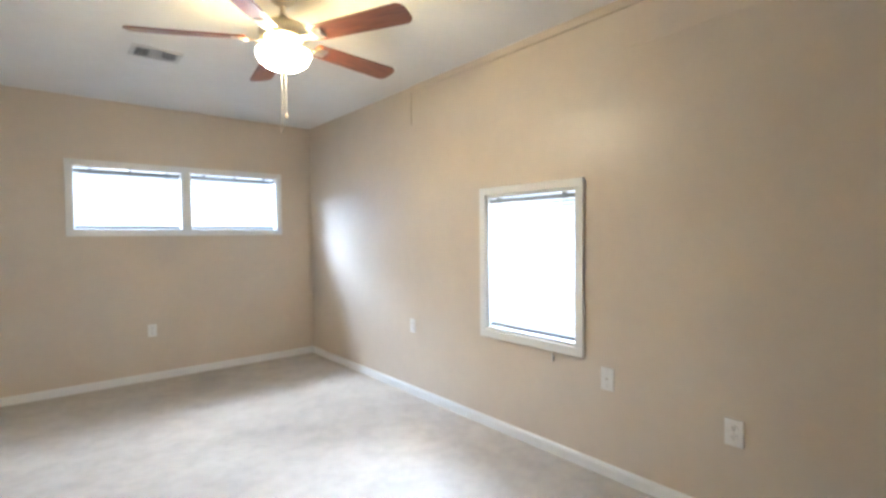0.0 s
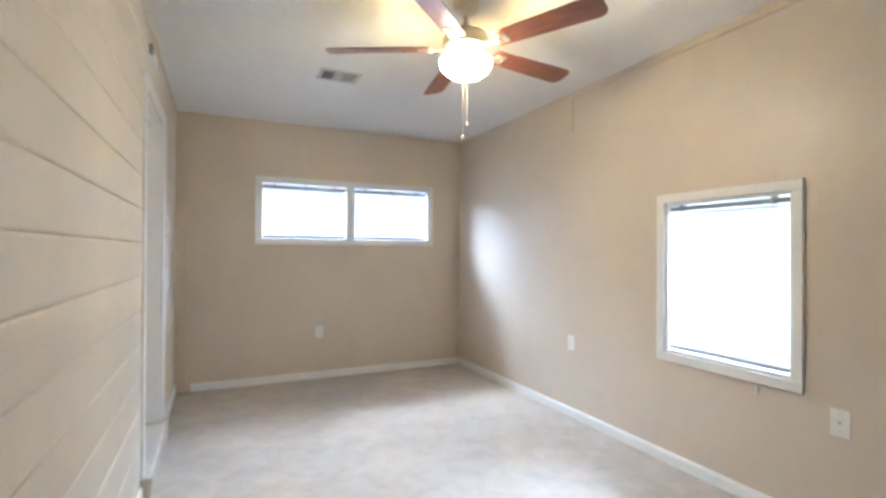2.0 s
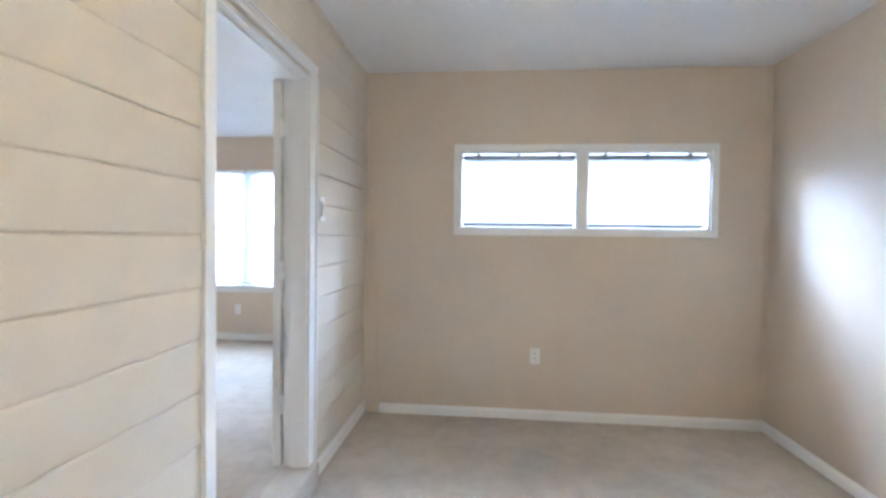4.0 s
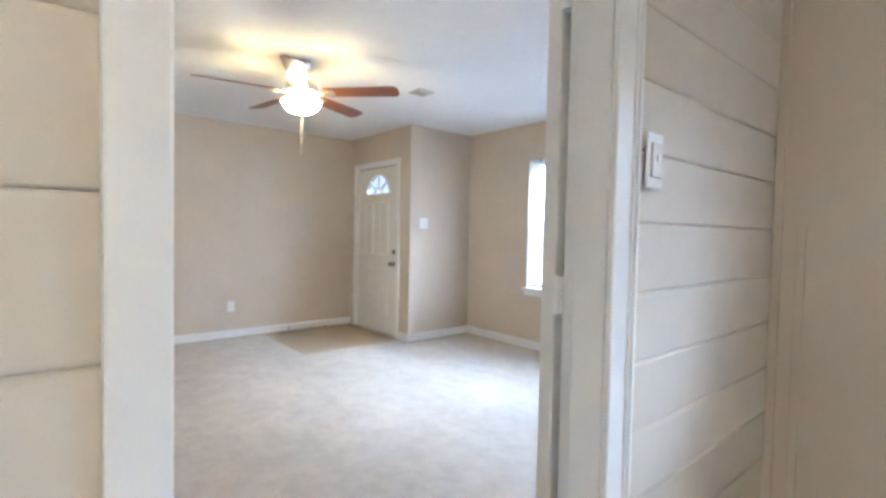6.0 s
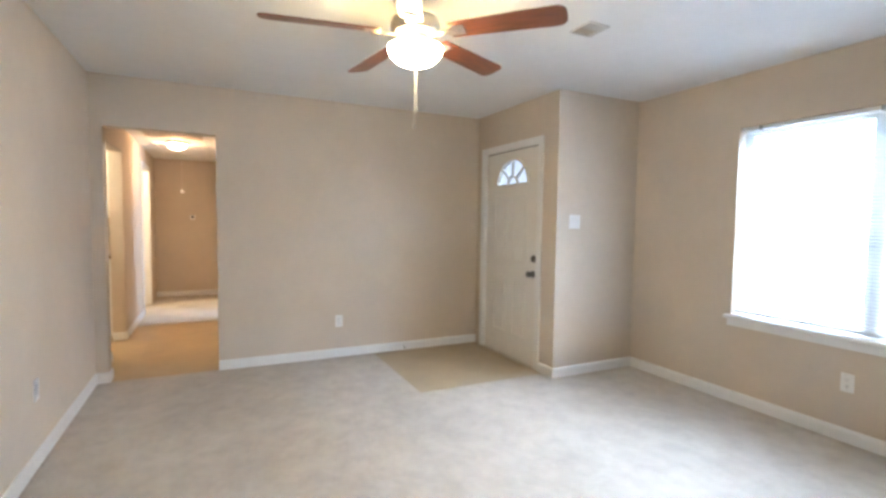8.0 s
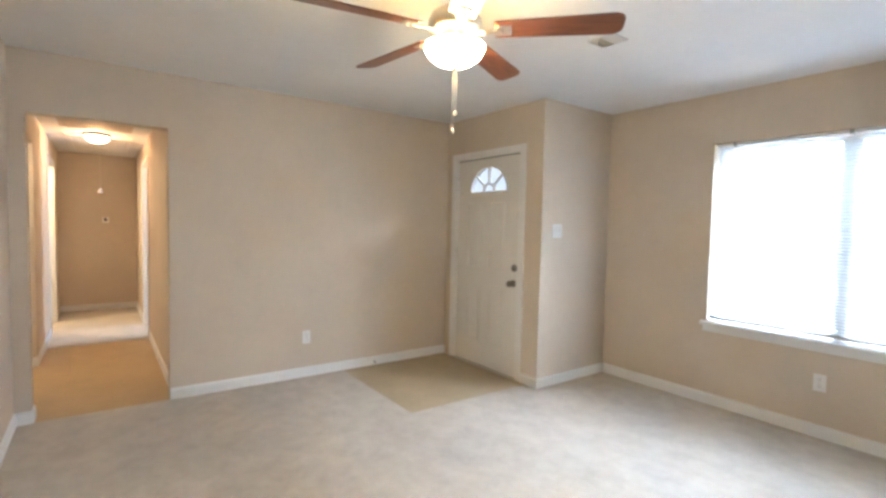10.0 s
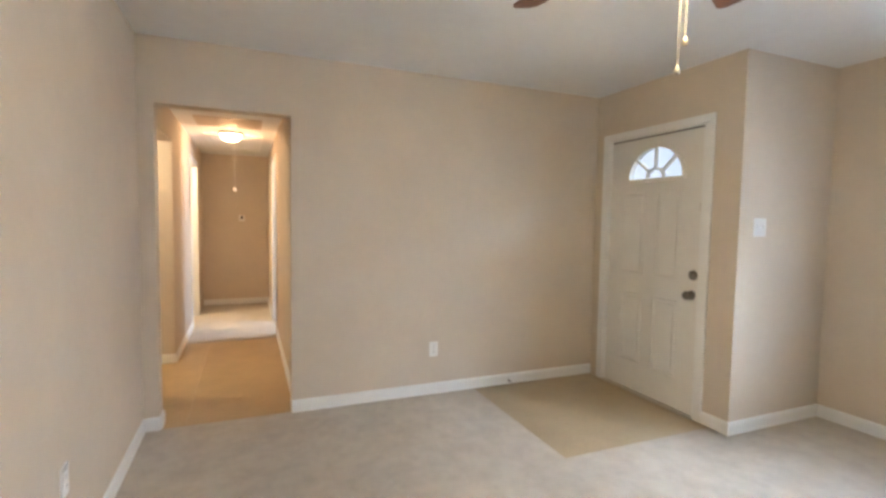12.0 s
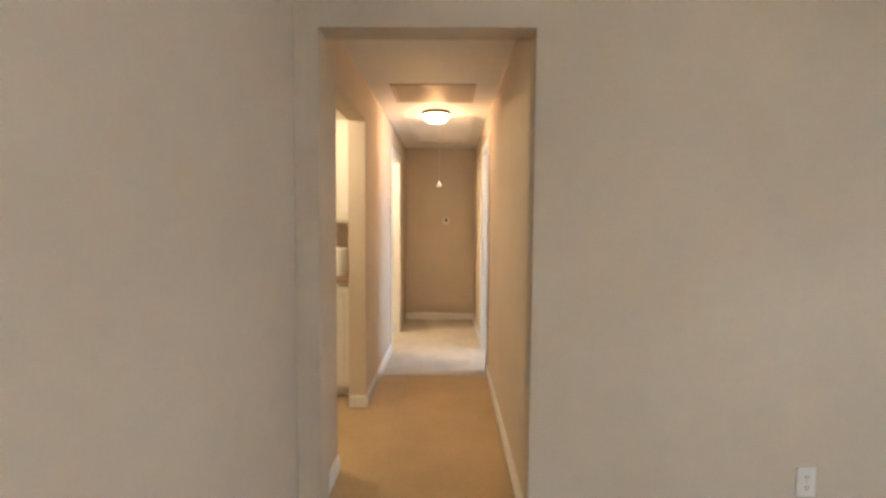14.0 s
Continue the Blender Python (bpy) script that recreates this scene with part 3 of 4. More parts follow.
part("fanlight_frame", fan_ring(0.97, 1.07, 0, math.pi, DY + 0.002, DY + 0.030), M_DOOR, d1)
part("fanlight_frame", box(bm_new(), CX - FA * 1.07, CX + FA * 1.07, DY + 0.002, DY + 0.030, FZ - 0.024, FZ, 0.003, 1), M_DOOR, d1)
part("muntin", fan_ring(0.27, 0.34, 0, math.pi, DY + 0.008, DY + 0.028), M_DOOR, d1)
for a in (42, 90, 138):
    c, s = math.cos(radians(a)), math.sin(radians(a))
    x0, z0, x1, z1 = CX + FA * 0.33 * c, FZ + FB * 0.33 * s, CX + FA * 0.98 * c, FZ + FB * 0.98 * s
    nx, nz = -(z1 - z0), x1 - x0
    k = 0.0085 / math.hypot(nx, nz)
    part("muntin", prism(bm_new(), [(x0 - nx * k, z0 - nz * k), (x1 - nx * k, z1 - nz * k), (x1 + nx * k, z1 + nz * k), (x0 + nx * k, z0 + nz * k)], Matrix.Translation((0, DY + 0.008, 0)), 0.02), M_DOOR, d1)
for a0, a1 in ((0, 42), (42, 90), (90, 138), (138, 180)):
    ob = part("pane", fan_ring(0.32, 0.99, radians(a0), radians(a1), DY + 0.032, DY + 0.036, 8), M_GLASS, d1)
    ob.visible_shadow = False
ob = part("pane", fan_ring(0.02, 0.30, 0, math.pi, DY + 0.032, DY + 0.036, 10), M_GLASS, d1)
ob.visible_shadow = False
bm = bm_new()
for a, b, c, d in ((-5.017, -4.950, 0.0, 2.043), (-4.030, -3.963, 0.0, 2.043), (-5.017, -3.963, 2.043, 2.10)):
    box(bm, a, b, DY - 0.017, DY, c, d, 0.004, 2)
part("casing", bm, M_TRIM, d1, "white painted casing")
bm = bm_new()
for a, b, c, d in ((FD[0], FD[0] + 0.018, 0.0, FD[3]), (FD[1] - 0.018, FD[1], 0.0, FD[3]), (FD[0] + 0.018, FD[1] - 0.018, FD[3] - 0.011, FD[3])):
    box(bm, a, b, DY - 0.004, DY + 0.12, c, d)
part("jamb", bm, M_TRIM, d1)
# added strip: stops daylight leaking and gives the gap its shade as dark colour
part("gap_strip", box(bm_new(), -4.932, -4.046, DY + 0.016, DY + 0.03, 2.0245, 2.0335), M_SLOT, d1, "dark strip filling the gap over the door")
part("threshold", box(bm_new(), -4.934, -4.046, DY - 0.012, DY + 0.11, -0.006, 0.008, 0.003, 1), M_NICKEL, d1, "dull metal threshold")
kb = pose(-4.103, DY + 0.012, 0.862, 90, 0, 0)
part("knob", lathe(bm_new(), [(0.033, 0.0), (0.033, 0.006), (0.014, 0.010), (0.012, 0.030), (0.024, 0.038), (0.030, 0.052), (0.024, 0.064), (0.0, 0.068)], m=kb, steps=28), M_KNOB, d1, "pewter door knob", True)
part("deadbolt", lathe(bm_new(), [(0.033, 0.0), (0.033, 0.008), (0.024, 0.016), (0.018, 0.018), (0.0, 0.018)], m=pose(-4.094, DY + 0.012, 1.003, 90, 0, 0), steps=28), M_KNOB, d1, "pewter deadbolt", True)
part("deadbolt_turn", box(bm_new(), -4.099, -4.089, DY - 0.022, DY - 0.004, 0.986, 1.020, 0.003, 1), M_KNOB, d1)
part("latch_plate", box(bm_new(), -4.064, -4.047, DY + 0.006, DY + 0.0125, 1.45, 1.51, 0.001, 1), M_NICKEL, d1)
for z in (0.25, 1.05, 1.80):
    part("hinge", box(bm_new(), -4.940, -4.928, DY + 0.002, DY + 0.013, z, z + 0.09, 0.002, 1), M_DOOR, d1)


# ceiling fans
def blade_mesh():
    """A rounded fan blade along +x from the hub."""
    r0, r1, w0, w1 = 0.175, 0.71, 0.052, 0.068
    pts = [(r0, -w0), (r0 + 0.02, -w0 - 0.003)]
    pts += [(r1 - 0.045 + 0.045 * math.sin(radians(a)), -w1 + 0.045 - 0.045 * math.cos(radians(a))) for a in range(0, 91, 15)]
    pts += [(x, -y) for x, y in pts[::-1]]
    bm = bm_new()
    lo = [bm.verts.new((x, y, -0.003)) for x, y in pts]
    hi = [bm.verts.new((x, y, 0.003)) for x, y in pts]
    bm.faces.new(lo[::-1])
    bm.faces.new(hi)
    for i in range(len(pts)):
        j = (i + 1) % len(pts)
        bm.faces.new((lo[i], lo[j], hi[j], hi[i]))
    bmesh.ops.recalc_face_normals(bm, faces=bm.faces)
    me = mesh_of("blade", bm, M_BLADE)
    # upper faces greyer and paler than the cherry underside
    me.materials.append(M_BLADETOP)
    for p in me.polygons:
        p.material_index = 1 if p.normal.z > 0.7 else 0
    return me


def iron_mesh():
    bm = bm_new()
    box(bm, 0.085, 0.20, -0.012, 0.012, -0.014, -0.006, 0.003, 1)
    box(bm, 0.185, 0.245, -0.034, 0.034, -0.010, -0.0035, 0.003, 1)
    bmesh.ops.create_cone(bm, cap_ends=True, segments=16, radius1=0.022, radius2=0.022, depth=0.012, matrix=Matrix.Translation((0.19, 0, -0.012)))
    for x, y in ((0.205, 0.02), (0.205, -0.02), (0.232, 0.0)):
        bmesh.ops.create_uvsphere(bm, u_segments=8, v_segments=5, radius=0.006, matrix=Matrix.Translation((x, y, -0.011)))
    return mesh_of("blade_iron", bm, M_NICKEL)


BLADE, IRON = blade_mesh(), iron_mesh()


def nearest(c, u, v):
    """The point of the segment u..v that lies nearest to c."""
    d = v - u
    return u + d * min(1.0, max(0.0, (c - u).dot(d) / d.dot(d)))


KIT = 0.90


def ceiling_fan(label, x, y, ceil, zb, turn, chain_low):
    ob = thing("ceiling_fan", label, "ceiling fan", pose(x, y, zb), "ceiling fans with lights")
    top = ceil - zb
    p = lambda n, prof, mat, lab="", st=40: part_local(n, lathe(bm_new(), [(r, h * KIT if h < -0.011 else h) for r, h in prof], steps=st), mat, ob, lab, True)
    p("canopy", [(0.0, top), (0.066, top), (0.066, top - 0.012), (0.056, top - 0.045), (0.030, top - 0.062), (0.014, top - 0.066), (0, top - 0.066)], M_NICKEL, "brushed nickel canopy")
    p("downrod", [(0.0125, top - 0.06), (0.0125, 0.085), (0.0, 0.085)], M_NICKEL, "", 20)
    p("motor_housing", [(0.0, 0.115), (0.022, 0.115), (0.026, 0.09), (0.075, 0.082), (0.108, 0.066), (0.118, 0.04), (0.118, 0.012), (0.110, -0.004), (0.085, -0.012), (0.0, -0.012)], M_NICKEL, "brushed nickel motor housing")
    p("switch_cup", [(0.0, -0.012), (0.062, -0.012), (0.066, -0.022), (0.060, -0.045), (0.030, -0.050), (0.0, -0.050)], M_NICKEL)
    p("fitter", [(0.0, -0.050), (0.012, -0.050), (0.010, -0.150), (0.0, -0.168)], M_NICKEL, "", 12)
    p("rim", [(0.124, -0.064), (0.133, -0.066), (0.134, -0.074), (0.125, -0.074)], M_NICKEL)
    gs = p("glass_shade", [(0.126, -0.068), (0.132, -0.078), (0.128, -0.098), (0.112, -0.125), (0.084, -0.150), (0.046, -0.166), (0.0, -0.171), (0.0, -0.166), (0.045, -0.161), (0.081, -0.146), (0.108, -0.122), (0.123, -0.097), (0.127, -0.079), (0.122, -0.070)], M_BOWL, "glowing frosted glass bowl shade")
    gs.data.materials.append(M_BOWLIN)
    skin = tuple((r, h * KIT) for r, h in ((0.126, -0.068), (0.132, -0.078), (0.128, -0.098), (0.112, -0.125), (0.084, -0.150), (0.046, -0.166), (0.0, -0.171)))
    for f in gs.data.polygons:
        c = Vector((math.hypot(f.center.x, f.center.y), f.center.z))
        gap = min((c - nearest(c, Vector(u), Vector(v))).length for u, v in zip(skin, skin[1:]))
        if gap > 0.0022:
            f.material_index = 1
    p("finial", [(0.0, -0.166), (0.016, -0.168), (0.017, -0.174), (0.009, -0.180), (0.007, -0.186), (0.0, -0.189)], M_NICKEL, "", 16)
    for dx, low in ((-0.012, chain_low), (0.010, chain_low + 0.075)):
        bm = bm_new()
        n = int((-0.18 - low) / 0.007)
        for i in range(n):
            bmesh.ops.create_icosphere(bm, subdivisions=1, radius=0.0034, matrix=Matrix.Translation((dx, 0.004, -0.18 - i * 0.007)))
        ch = part_local("pull_chain", bm, M_CHAIN, ob, "thin pull chain")
        part_local("pull_knob", lathe(bm_new(), [(0.0, low + 0.004), (0.004, low), (0.008, low - 0.014), (0.008, low - 0.022), (0.0, low - 0.027)], dx, 0.004, 0, 12), M_CHAIN, ch, "", True)
    for i in range(5):
        b = new("blade", BLADE)
        b.parent = ob
        b.matrix_basis = pose(0, 0, 0.0, 0, 0, turn + 72 * i) @ pose(0, 0, -0.002, -13, 0, 0)
        tagged(b, "cherry-stained wooden blade")
        k = new("blade_iron", IRON)
        k.parent = b
    return ob


ceiling_fan("five-blade cherry and nickel ceiling fan with lit bowl, sunroom", 1.480, 5.000, AC, 2.268, 8, -0.44)
ceiling_fan("five-blade cherry and nickel ceiling fan with lit bowl, living room", -2.735, 7.098, LC, 2.232, 44, -0.42)


# wall plates
def wall_plate(name, label, m, w=0.072, h=0.116, kind="outlet"):
    """A cover plate in its own plane: local x along the wall, z up, local -y out."""
    ob = thing(name, label, "wall plate", m, "electrical cover plates")
    part_local("plate", box(bm_new(), -w / 2, w / 2, -0.007, 0.0, -h / 2, h / 2, 0.003, 2), M_PLATE, ob)
    if kind == "outlet":
        for z in (-0.02, 0.02):
            r = part_local("receptacle", lathe(bm_new(), [(0.0, 0.0), (0.0165, 0.0), (0.0165, 0.0025), (0.0155, 0.003), (0.0, 0.003)], m=pose(0, -0.007, z, 90, 0, 0), steps=20), M_PLATE, ob)
            for x in (-0.006, 0.006):
                part_local("slot", box(bm_new(), x - 0.0013, x + 0.0013, -0.0106, -0.0098, z - 0.001, z + 0.008), M_SLOT, r)
            part_local("slot", box(bm_new(), -0.0022, 0.0022, -0.0106, -0.0098, z - 0.010, z - 0.006), M_SLOT, r)
        part_local("screw", lathe(bm_new(), [(0.0, 0.0015), (0.003, 0.001), (0.003, 0.0)], m=pose(0, -0.007, 0, 90, 0, 0), steps=10), M_NICKEL, ob)
    elif kind == "switch":
        n = max(1, round(w / 0.075))
        for i in range(n):
            x = (i - (n - 1) / 2) * 0.046
            part_local("toggle", box(bm_new(), x - 0.005, x + 0.005, -0.017, -0.006, -0.004, 0.014, 0.0015, 1), M_PLATE, ob)
            for z in (-0.03, 0.03):
                part_local("screw", lathe(bm_new(), [(0.0, 0.0015), (0.003, 0.001), (0.003, 0.0)], m=pose(x, -0.007, z, 90, 0, 0), steps=10), M_NICKEL, ob)
    elif kind == "jack":
        for z in (0.0,):
            part_local("jack", lathe(bm_new(), [(0.0, 0.010), (0.004, 0.010), (0.0045, 0.0), (0.007, 0.0), (0.007, -0.001)], m=pose(0, -0.0075, z, 90, 0, 0), steps=14), M_NICKEL, ob)
        for z in (-0.04, 0.04):
            part_local("screw", lathe(bm_new(), [(0.0, 0.0015), (0.003, 0.001), (0.003, 0.0)], m=pose(0, -0.007, z, 90, 0, 0), steps=10), M_NICKEL, ob)
    return ob


wall_plate("outlet", "white duplex outlet low on the tan end wall", pose(1.283, AY1, 0.417))
wall_plate("outlet", "white duplex outlet low on the tan side wall", pose(AX, 5.827, 0.53, 0, 0, -90))
wall_plate("cable_plate", "white cable jack plate below the window", pose(AX, 4.042, 0.488, 0, 0, -90), 0.078, 0.125, "jack")
wall_plate("outlet", "white duplex outlet low on the tan side wall", pose(AX, 3.42, 0.388, 0, 0, -90), 0.078, 0.122)
wall_plate("outlet", "white duplex outlet low on the living room wall", pose(LX0, 7.296, 0.354, 0, 0, 90))
wall_plate("outlet", "white duplex outlet under the living room window", pose(-2.075, LY1, 0.371))
wall_plate("outlet", "white duplex outlet low on the plain wall", pose(-3.74, LY0, 0.41, 0, 0, 180))
wall_plate("light_switch", "white double switch plate beside the front door", pose(BX, 9.017, 1.346, 0, 0, 90), 0.118, 0.118, "switch")
wall_plate("light_switch", "white switch plate standing off the boarded wall by the doorway", pose(0.022, 6.785, 1.425, 0, 0, 90), 0.072, 0.128, "switch")
# added box, stands in for the thin shadow along the switch plate
tagged(part("plate_shade_box", box(bm_new(), 0.020, 0.0345, 6.762, 6.808, 1.385, 1.465, 0.001, 1), M_NICKEL), "added grey metal box in place of the shadow at the switch plate", "switch box")
ob = wall_plate("wall_plate", "small white plate with a dark hole on the hallway end wall", pose(HX, 5.881, 1.338, 0, 0, 90), 0.085, 0.085, "blank")
part_local("hole", lathe(bm_new(), [(0.0, 0.001), (0.022, 0.001), (0.022, 0.0)], m=pose(0, -0.007, 0.008, 90, 0, 0), steps=16), M_SLOT, ob)

# cord cleat under the side window
cl = thing("cord_cleat", "tiny white cord cleat below the side window", "cleat", pose(AX, 4.40, 0.54, 0, 0, -90))
part_local("post", box(bm_new(), -0.006, 0.006, -0.014, 0.0, -0.008, 0.008, 0.002, 1), M_PLATE, cl)
part_local("horn", box(bm_new(), -0.005, 0.005, -0.02, -0.012, -0.026, 0.026, 0.003, 2), M_PLATE, cl)

# small sensor high on the boarded wall
se = thing("door_sensor", "small white sensor box high on the boarded wall", "sensor", pose(0.003, 6.06, 2.33, 0, 0, 90))
part_local("case", box(bm_new(), -0.06, 0.06, -0.024, 0.0, -0.022, 0.03, 0.004, 2), M_PLATE, se)
part_local("bracket", box(bm_new(), -0.13, -0.09, -0.02, 0.0, 0.0, 0.05, 0.002, 1), M_RAIL, se, "grey metal bracket")

# door stop on the baseboard
ds = thing("door_stop", "small spring door stop on the baseboard", "door stop", pose(LX0 + 0.014, 7.965, 0.035))
bm = bm_new()
for i in range(60):
    a = i * 0.75
    bmesh.ops.create_icosphere(bm, subdivisions=1, radius=0.0022, matrix=Matrix.Translation((0.004 + i * 0.0009, 0.007 * math.cos(a), 0.007 * math.sin(a))))
part_local("spring", bm, M_KNOB, ds)
part_local("tip", lathe(bm_new(), [(0.0, 0.074), (0.008, 0.072), (0.009, 0.060), (0.0, 0.058)], m=pose(0, 0, 0, 0, 90, 0), steps=14), M_PLATE, ds, "white rubber tip")


# ceiling vents
def ceiling_vent(label, x, y, z, sx, sy, banks, turn=0, name="ceiling_vent", mat=None, back=None):
    mat = mat or M_VENT
    ob = thing(name, label, "vent", pose(x, y, z, 0, 0, turn), "ceiling vents")
    bm = bm_new()
    f = 0.028 if sx > 0.25 else 0.010
    for a, b, c, d in ((-sx / 2, sx / 2, sy / 2 - f, sy / 2), (-sx / 2, sx / 2, -sy / 2, -sy / 2 + f), (-sx / 2, -sx / 2 + f, -sy / 2 + f, sy / 2 - f), (sx / 2 - f, sx / 2, -sy / 2 + f, sy / 2 - f)):
        box(bm, a, b, c, d, -0.010, -0.001, 0.003, 1)
    part_local("frame", bm, mat, ob)
    # flat sheet; its dark default colour stands for the shade inside a duct
    part_local("backing", box(bm_new(), -sx / 2 + f, sx / 2 - f, -sy / 2 + f, sy / 2 - f, -0.0025, -0.001), back or M_DARK, ob, "flat sheet behind the louvres")
    ix, iy = sx - 2 * f, sy - 2 * f
    for k, (u0, u1, ang, step) in enumerate(banks):
        a, b = -ix / 2 + ix * u0, -ix / 2 + ix * u1
        if ang >= 90:
            n = int((b - a) / step)
            me = mesh_of("slat", box(bm_new(), -0.0006, 0.0006, -iy / 2, iy / 2, -0.006, 0.006), mat)
            for i in range(n):
                s = new("slat", me)
                s.parent = ob
                s.matrix_basis = pose(a + (i + 0.5) * (b - a) / n, 0, -0.0085, 0, ang - 90, 0)
            continue
        n = int(iy / step)
        me = mesh_of("slat", box(bm_new(), 0, b - a, -0.007, 0.007, -0.0006, 0.0006), mat)
        for i in range(n):
            s = new("slat", me)
            s.parent = ob
            s.matrix_basis = pose(a, -iy / 2 + (i + 0.5) * iy / n, -0.0075, ang, 0, 0)
    return ob


ceiling_vent("white metal air register with louvres in the sunroom ceiling", 1.130, 6.275, AC, 0.29, 0.21, [(0.0, 0.30, 90, 0.013), (0.32, 0.66, 8, 0.013), (0.68, 1.0, 140, 0.0075)])
ceiling_vent("white metal air register with louvres in the living room ceiling", -2.72, 8.165, LC, 0.17, 0.155, [(0.0, 0.49, 30, 0.011), (0.51, 1.0, 12, 0.011)], 0, "ceiling_vent", None, M_GRILLE)
ceiling_vent("large louvred return air grille in the hallway ceiling", -6.975, 5.80, HC, 0.61, 0.49, [(0.0, 1.0, -6, 0.0138)], 90, "return_grille", M_GRILLE, M_GRILLE)

# attic hatch with pull cord
ah = thing("attic_hatch", "flat white attic hatch with a cord in the hallway ceiling", "hatch", pose(-8.40, 5.82, HC))
part_local("panel", box(bm_new(), -0.62, 0.62, -0.26, 0.26, -0.008, -0.001, 0.002, 1), M_CEIL, ah)
part_local("hatch_trim", box(box(box(box(bm_new(), -0.68, 0.68, 0.265, 0.315, -0.014, -0.001, 0.003, 1), -0.68, 0.68, -0.315, -0.265, -0.014, -0.001, 0.003, 1), -0.68, -0.625, -0.265, 0.265, -0.014, -0.001, 0.003, 1), 0.625, 0.68, -0.265, 0.265, -0.014, -0.001, 0.003, 1), M_TRIM, ah)
part_local("pull_cord", box(bm_new(), 0.3984, 0.4016, 0.0024, 0.0056, -0.60, -0.008), M_PLATE, ah, "thin white cord")
part_local("pull_knob", lathe(bm_new(), [(0.0, -0.575), (0.006, -0.58), (0.026, -0.624), (0.0, -0.632)], 0.40, 0.004, 0, 14), M_PLATE, ah, "small white pull", True)

# hall light
hl = thing("ceiling_light", "lit dome ceiling light with a nickel rim in the hallway", "ceiling light", pose(-7.60, 5.80, HC))
part_local("base", lathe(bm_new(), [(0.0, -0.001), (0.125, -0.001), (0.130, -0.012), (0.122, -0.028), (0.110, -0.030), (0.0, -0.030)]), M_KNOB, hl, "dark nickel base", True)
part_local("glass_shade", lathe(bm_new(), [(0.108, -0.026), (0.112, -0.034), (0.105, -0.055), (0.082, -0.078), (0.045, -0.092), (0.0, -0.097)]), M_DOME, hl, "glowing white glass dome", True)


# hallway doors
def cased_opening(name, label, axis_y, face, u0, u1, zt, t0, t1, slab=None):
    ob = thing(name, label, "door", kind="structure")
    bm = bm_new()
    for a, b, c, d in ((u0, u0 + 0.018, 0.0, zt), (u1 - 0.018, u1, 0.0, zt), (u0 + 0.018, u1 - 0.018, zt - 0.018, zt)):
        box(bm, a, b, t0 - 0.003, t1 + 0.003, c, d)
    part("jamb", bm, M_TRIM, ob)
    o = 0.014 * face
    bm = bm_new()
    for a, b, c, d in ((u0 - 0.055, u0 + 0.006, 0.0, zt - 0.006), (u1 - 0.006, u1 + 0.055, 0.0, zt - 0.006), (u0 - 0.055, u1 + 0.055, zt - 0.006, zt + 0.055)):
        box(bm, a, b, min(axis_y, axis_y + o), max(axis_y, axis_y + o), c, d, 0.003, 1)
    part("casing", bm, M_TRIM, ob, "white painted casing")
    if slab:
        part("door_leaf", box(bm_new(), *slab, 0.01, zt - 0.02, 0.003, 1), M_DOOR, ob, "white flush door leaf")
    return ob


cased_opening("door_3", "white-cased doorway with its door swung open, hallway", HY0, 1, BD[0], BD[1], BD[3], HY0 - 0.12, HY0, (-8.91, -8.875, 4.41, 5.195))
cased_opening("door_4", "white-cased bedroom doorway with its door swung open", HY1, -1, RD[0], RD[1], RD[3], HY1, HY1 + 0.12, (-8.23, -8.195, 6.415, 7.15))


# kitchen seen through the hallway opening
def cabinet(name, label, x0, x1, y0, y1, z0, z1, toe):
    ob = thing(name, label, "cabinet", Matrix.Translation((x0, y0, z0)))
    w, d, h = x1 - x0, y1 - y0, z1 - z0
    part_local("body", box(bm_new(), 0, w, 0, d, toe, h, 0.002, 1), M_CAB, ob)
    if toe:
        part_local("toe_kick", box(bm_new(), 0, w - 0.06, 0, d, 0, toe), M_CAB, ob)
    n = 2
    for i in range(n):
        a, b = d * i / n + 0.012, d * (i + 1) / n - 0.012
        dr = part_local("door", box(bm_new(), w, w + 0.018, a, b, toe + 0.02, h - 0.02, 0.003, 1), M_CAB, ob)
        part_local("door_panel", frame_ring(bm_new(), "x", w + 0.018, w + 0.023, a + 0.05, b - 0.05, toe + 0.07, h - 0.07, 0.018), M_CAB, dr)
        part_local("handle", lathe(bm_new(), [(0.006, 0.0), (0.005, 0.012), (0.013, 0.018), (0.012, 0.026), (0.0, 0.028)], m=pose(w + 0.018, b - 0.03 if i == 0 else a + 0.03, (h - 0.10) if toe else 0.08, 0, 90, 0), steps=14), M_BRASS, dr, "brass knob", True)
    return ob


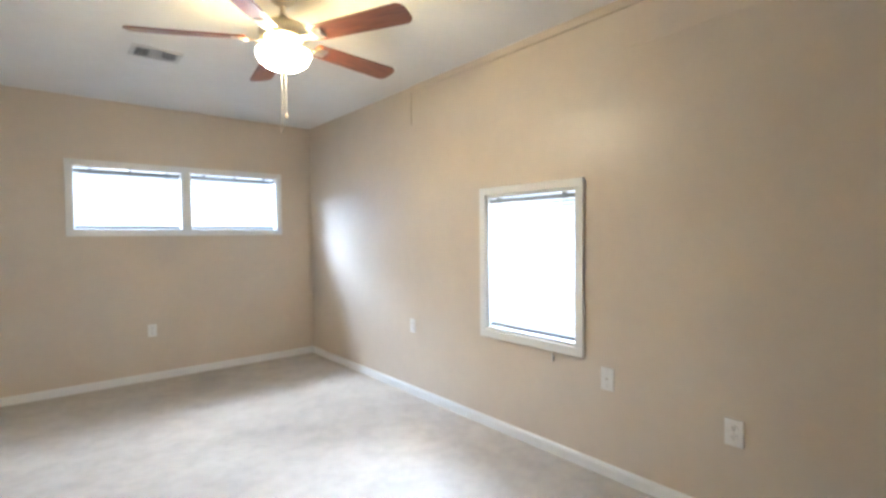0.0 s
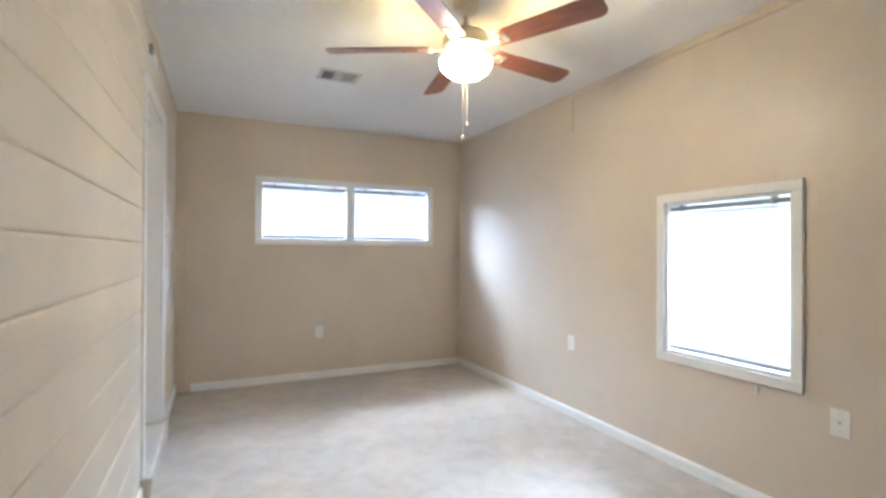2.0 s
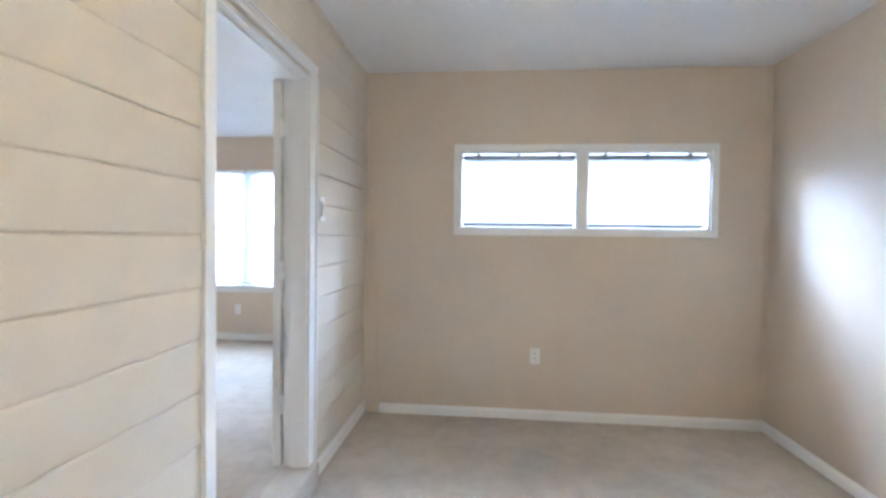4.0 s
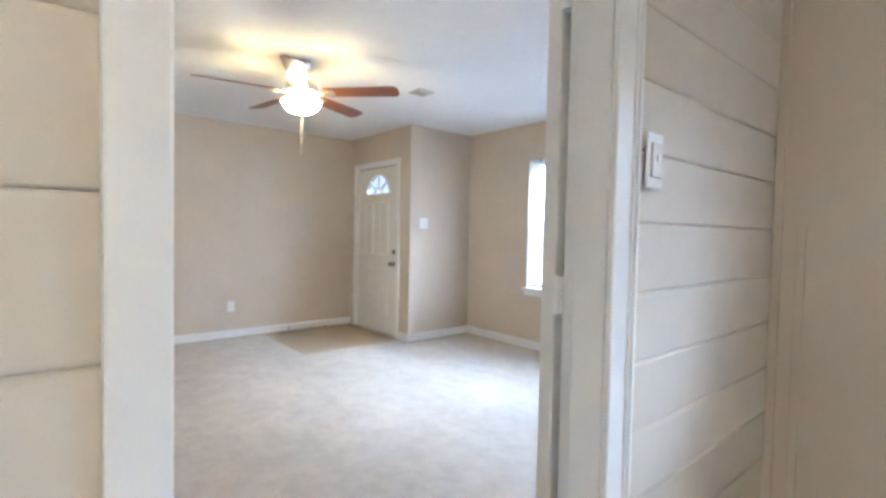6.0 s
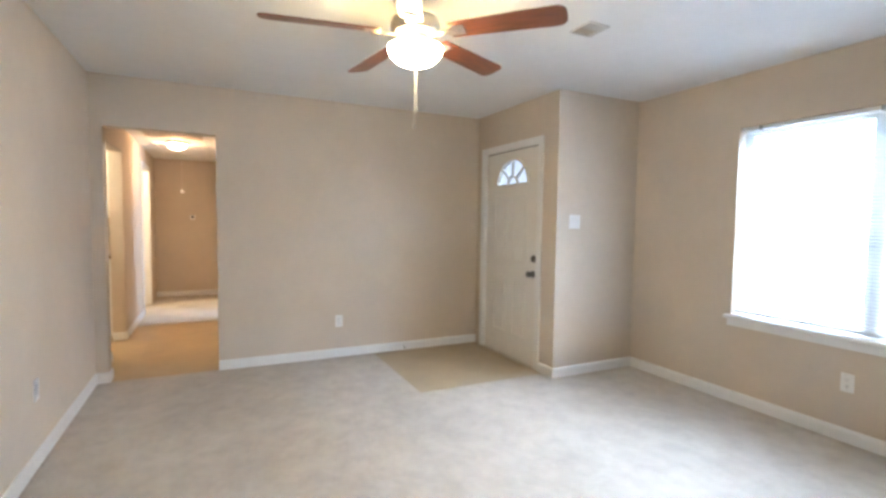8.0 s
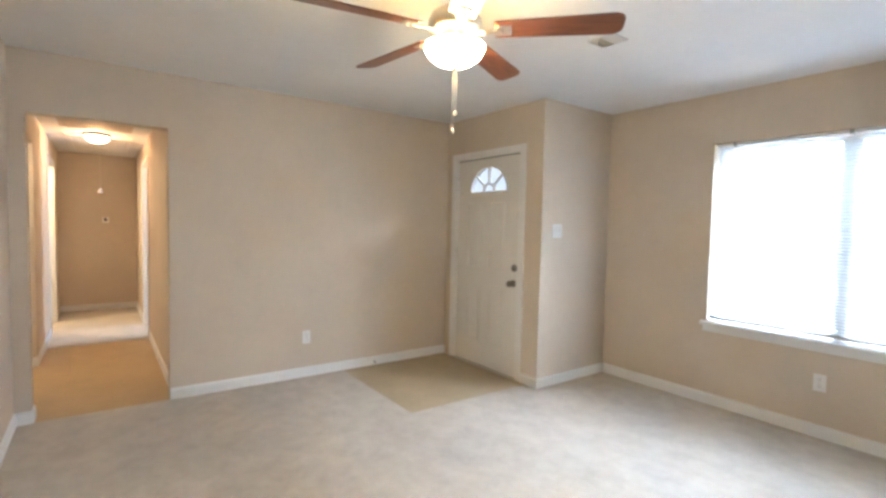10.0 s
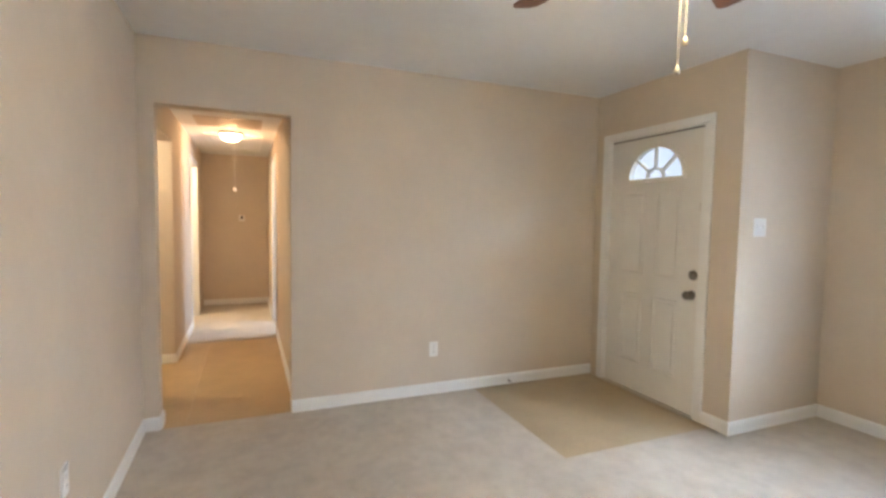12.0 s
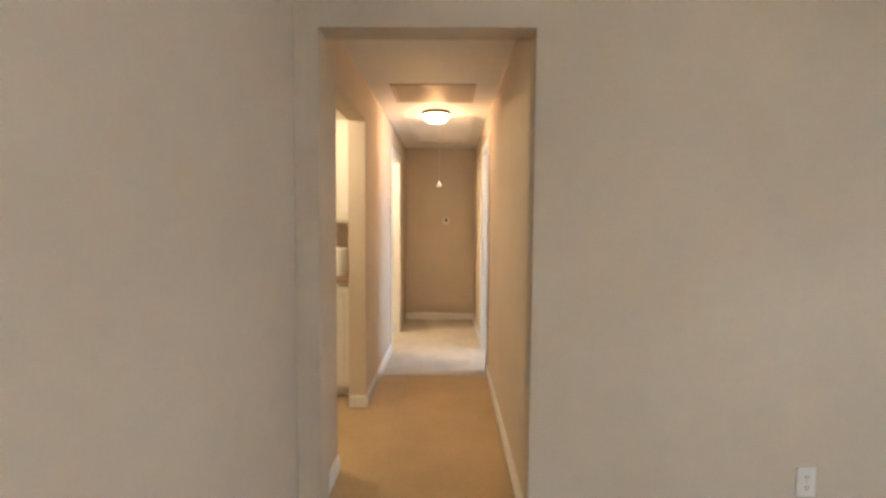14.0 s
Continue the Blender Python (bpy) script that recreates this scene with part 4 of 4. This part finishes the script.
cabinet("base_cabinet", "white painted kitchen base cabinet under a brown counter", -7.395, -6.84, 4.20, HY0 - 0.124, -0.004, 0.872, 0.09)
cabinet("wall_cabinet", "white painted kitchen wall cabinet with plain doors", -7.395, -7.08, 4.20, HY0 - 0.124, 1.32, 2.12, 0.0)
tagged(part("countertop", box(bm_new(), -7.395, -6.80, 4.19, HY0 - 0.122, 0.8725, 0.91, 0.004, 2), M_COUNTER), "brown laminate kitchen countertop", "countertop")
tagged(part("backsplash", box(bm_new(), -7.397, -7.385, 4.20, HY0 - 0.124, 0.9105, 1.318), M_SPLASH), "tan backsplash behind the kitchen counter", "backsplash", kind="structure")
cn = thing("kitchen_canister", "white upright canister with a black handle on the counter", "canister", pose(-7.0, 5.06, 0.91))
part_local("body", lathe(bm_new(), [(0.0, 0.0), (0.075, 0.0), (0.08, 0.01), (0.078, 0.2), (0.07, 0.215), (0.0, 0.22)], steps=28), M_PLATE, cn, "", True)
part_local("handle", box(bm_new(), 0.078, 0.098, -0.02, 0.0, 0.03, 0.19, 0.004, 1), M_SLOT, cn, "black handle")

# boards of the clad wall
LINES = [AF] + [1.280 + 0.171 * k for k in range(-7, 8) if AF + 0.05 < 1.280 + 0.171 * k < AC - 0.04] + [AC]


def plank_mesh(length, h):
    """A chamfered cladding board along y."""
    c = 0.004
    bm = prism(bm_new(), [(0, 0.0008), (0.0175, 0.0006), (0.0208, c), (0.022, c + 0.004), (0.022, h - c - 0.004), (0.0208, h - c), (0.0175, h - 0.0006), (0, h - 0.0008)], Matrix.Identity(4), length)
    return mesh_of("plank", bm, M_SHIP)


def planks(y0, y1, lines):
    made = {}
    for z0, z1 in zip(lines, lines[1:]):
        key = round(z1 - z0, 3)
        if key not in made:
            made[key] = plank_mesh(y1 - y0, z1 - z0)
        o = new("plank", made[key])
        o.parent = ship
        o.matrix_basis = pose(-0.02 + random.uniform(-0.001, 0.001), y0, z0)


planks(AY0, CL, LINES)
planks(CR, AY1, LINES)
planks(CL, CR, [CT] + [z for z in LINES if z > CT + 0.03])
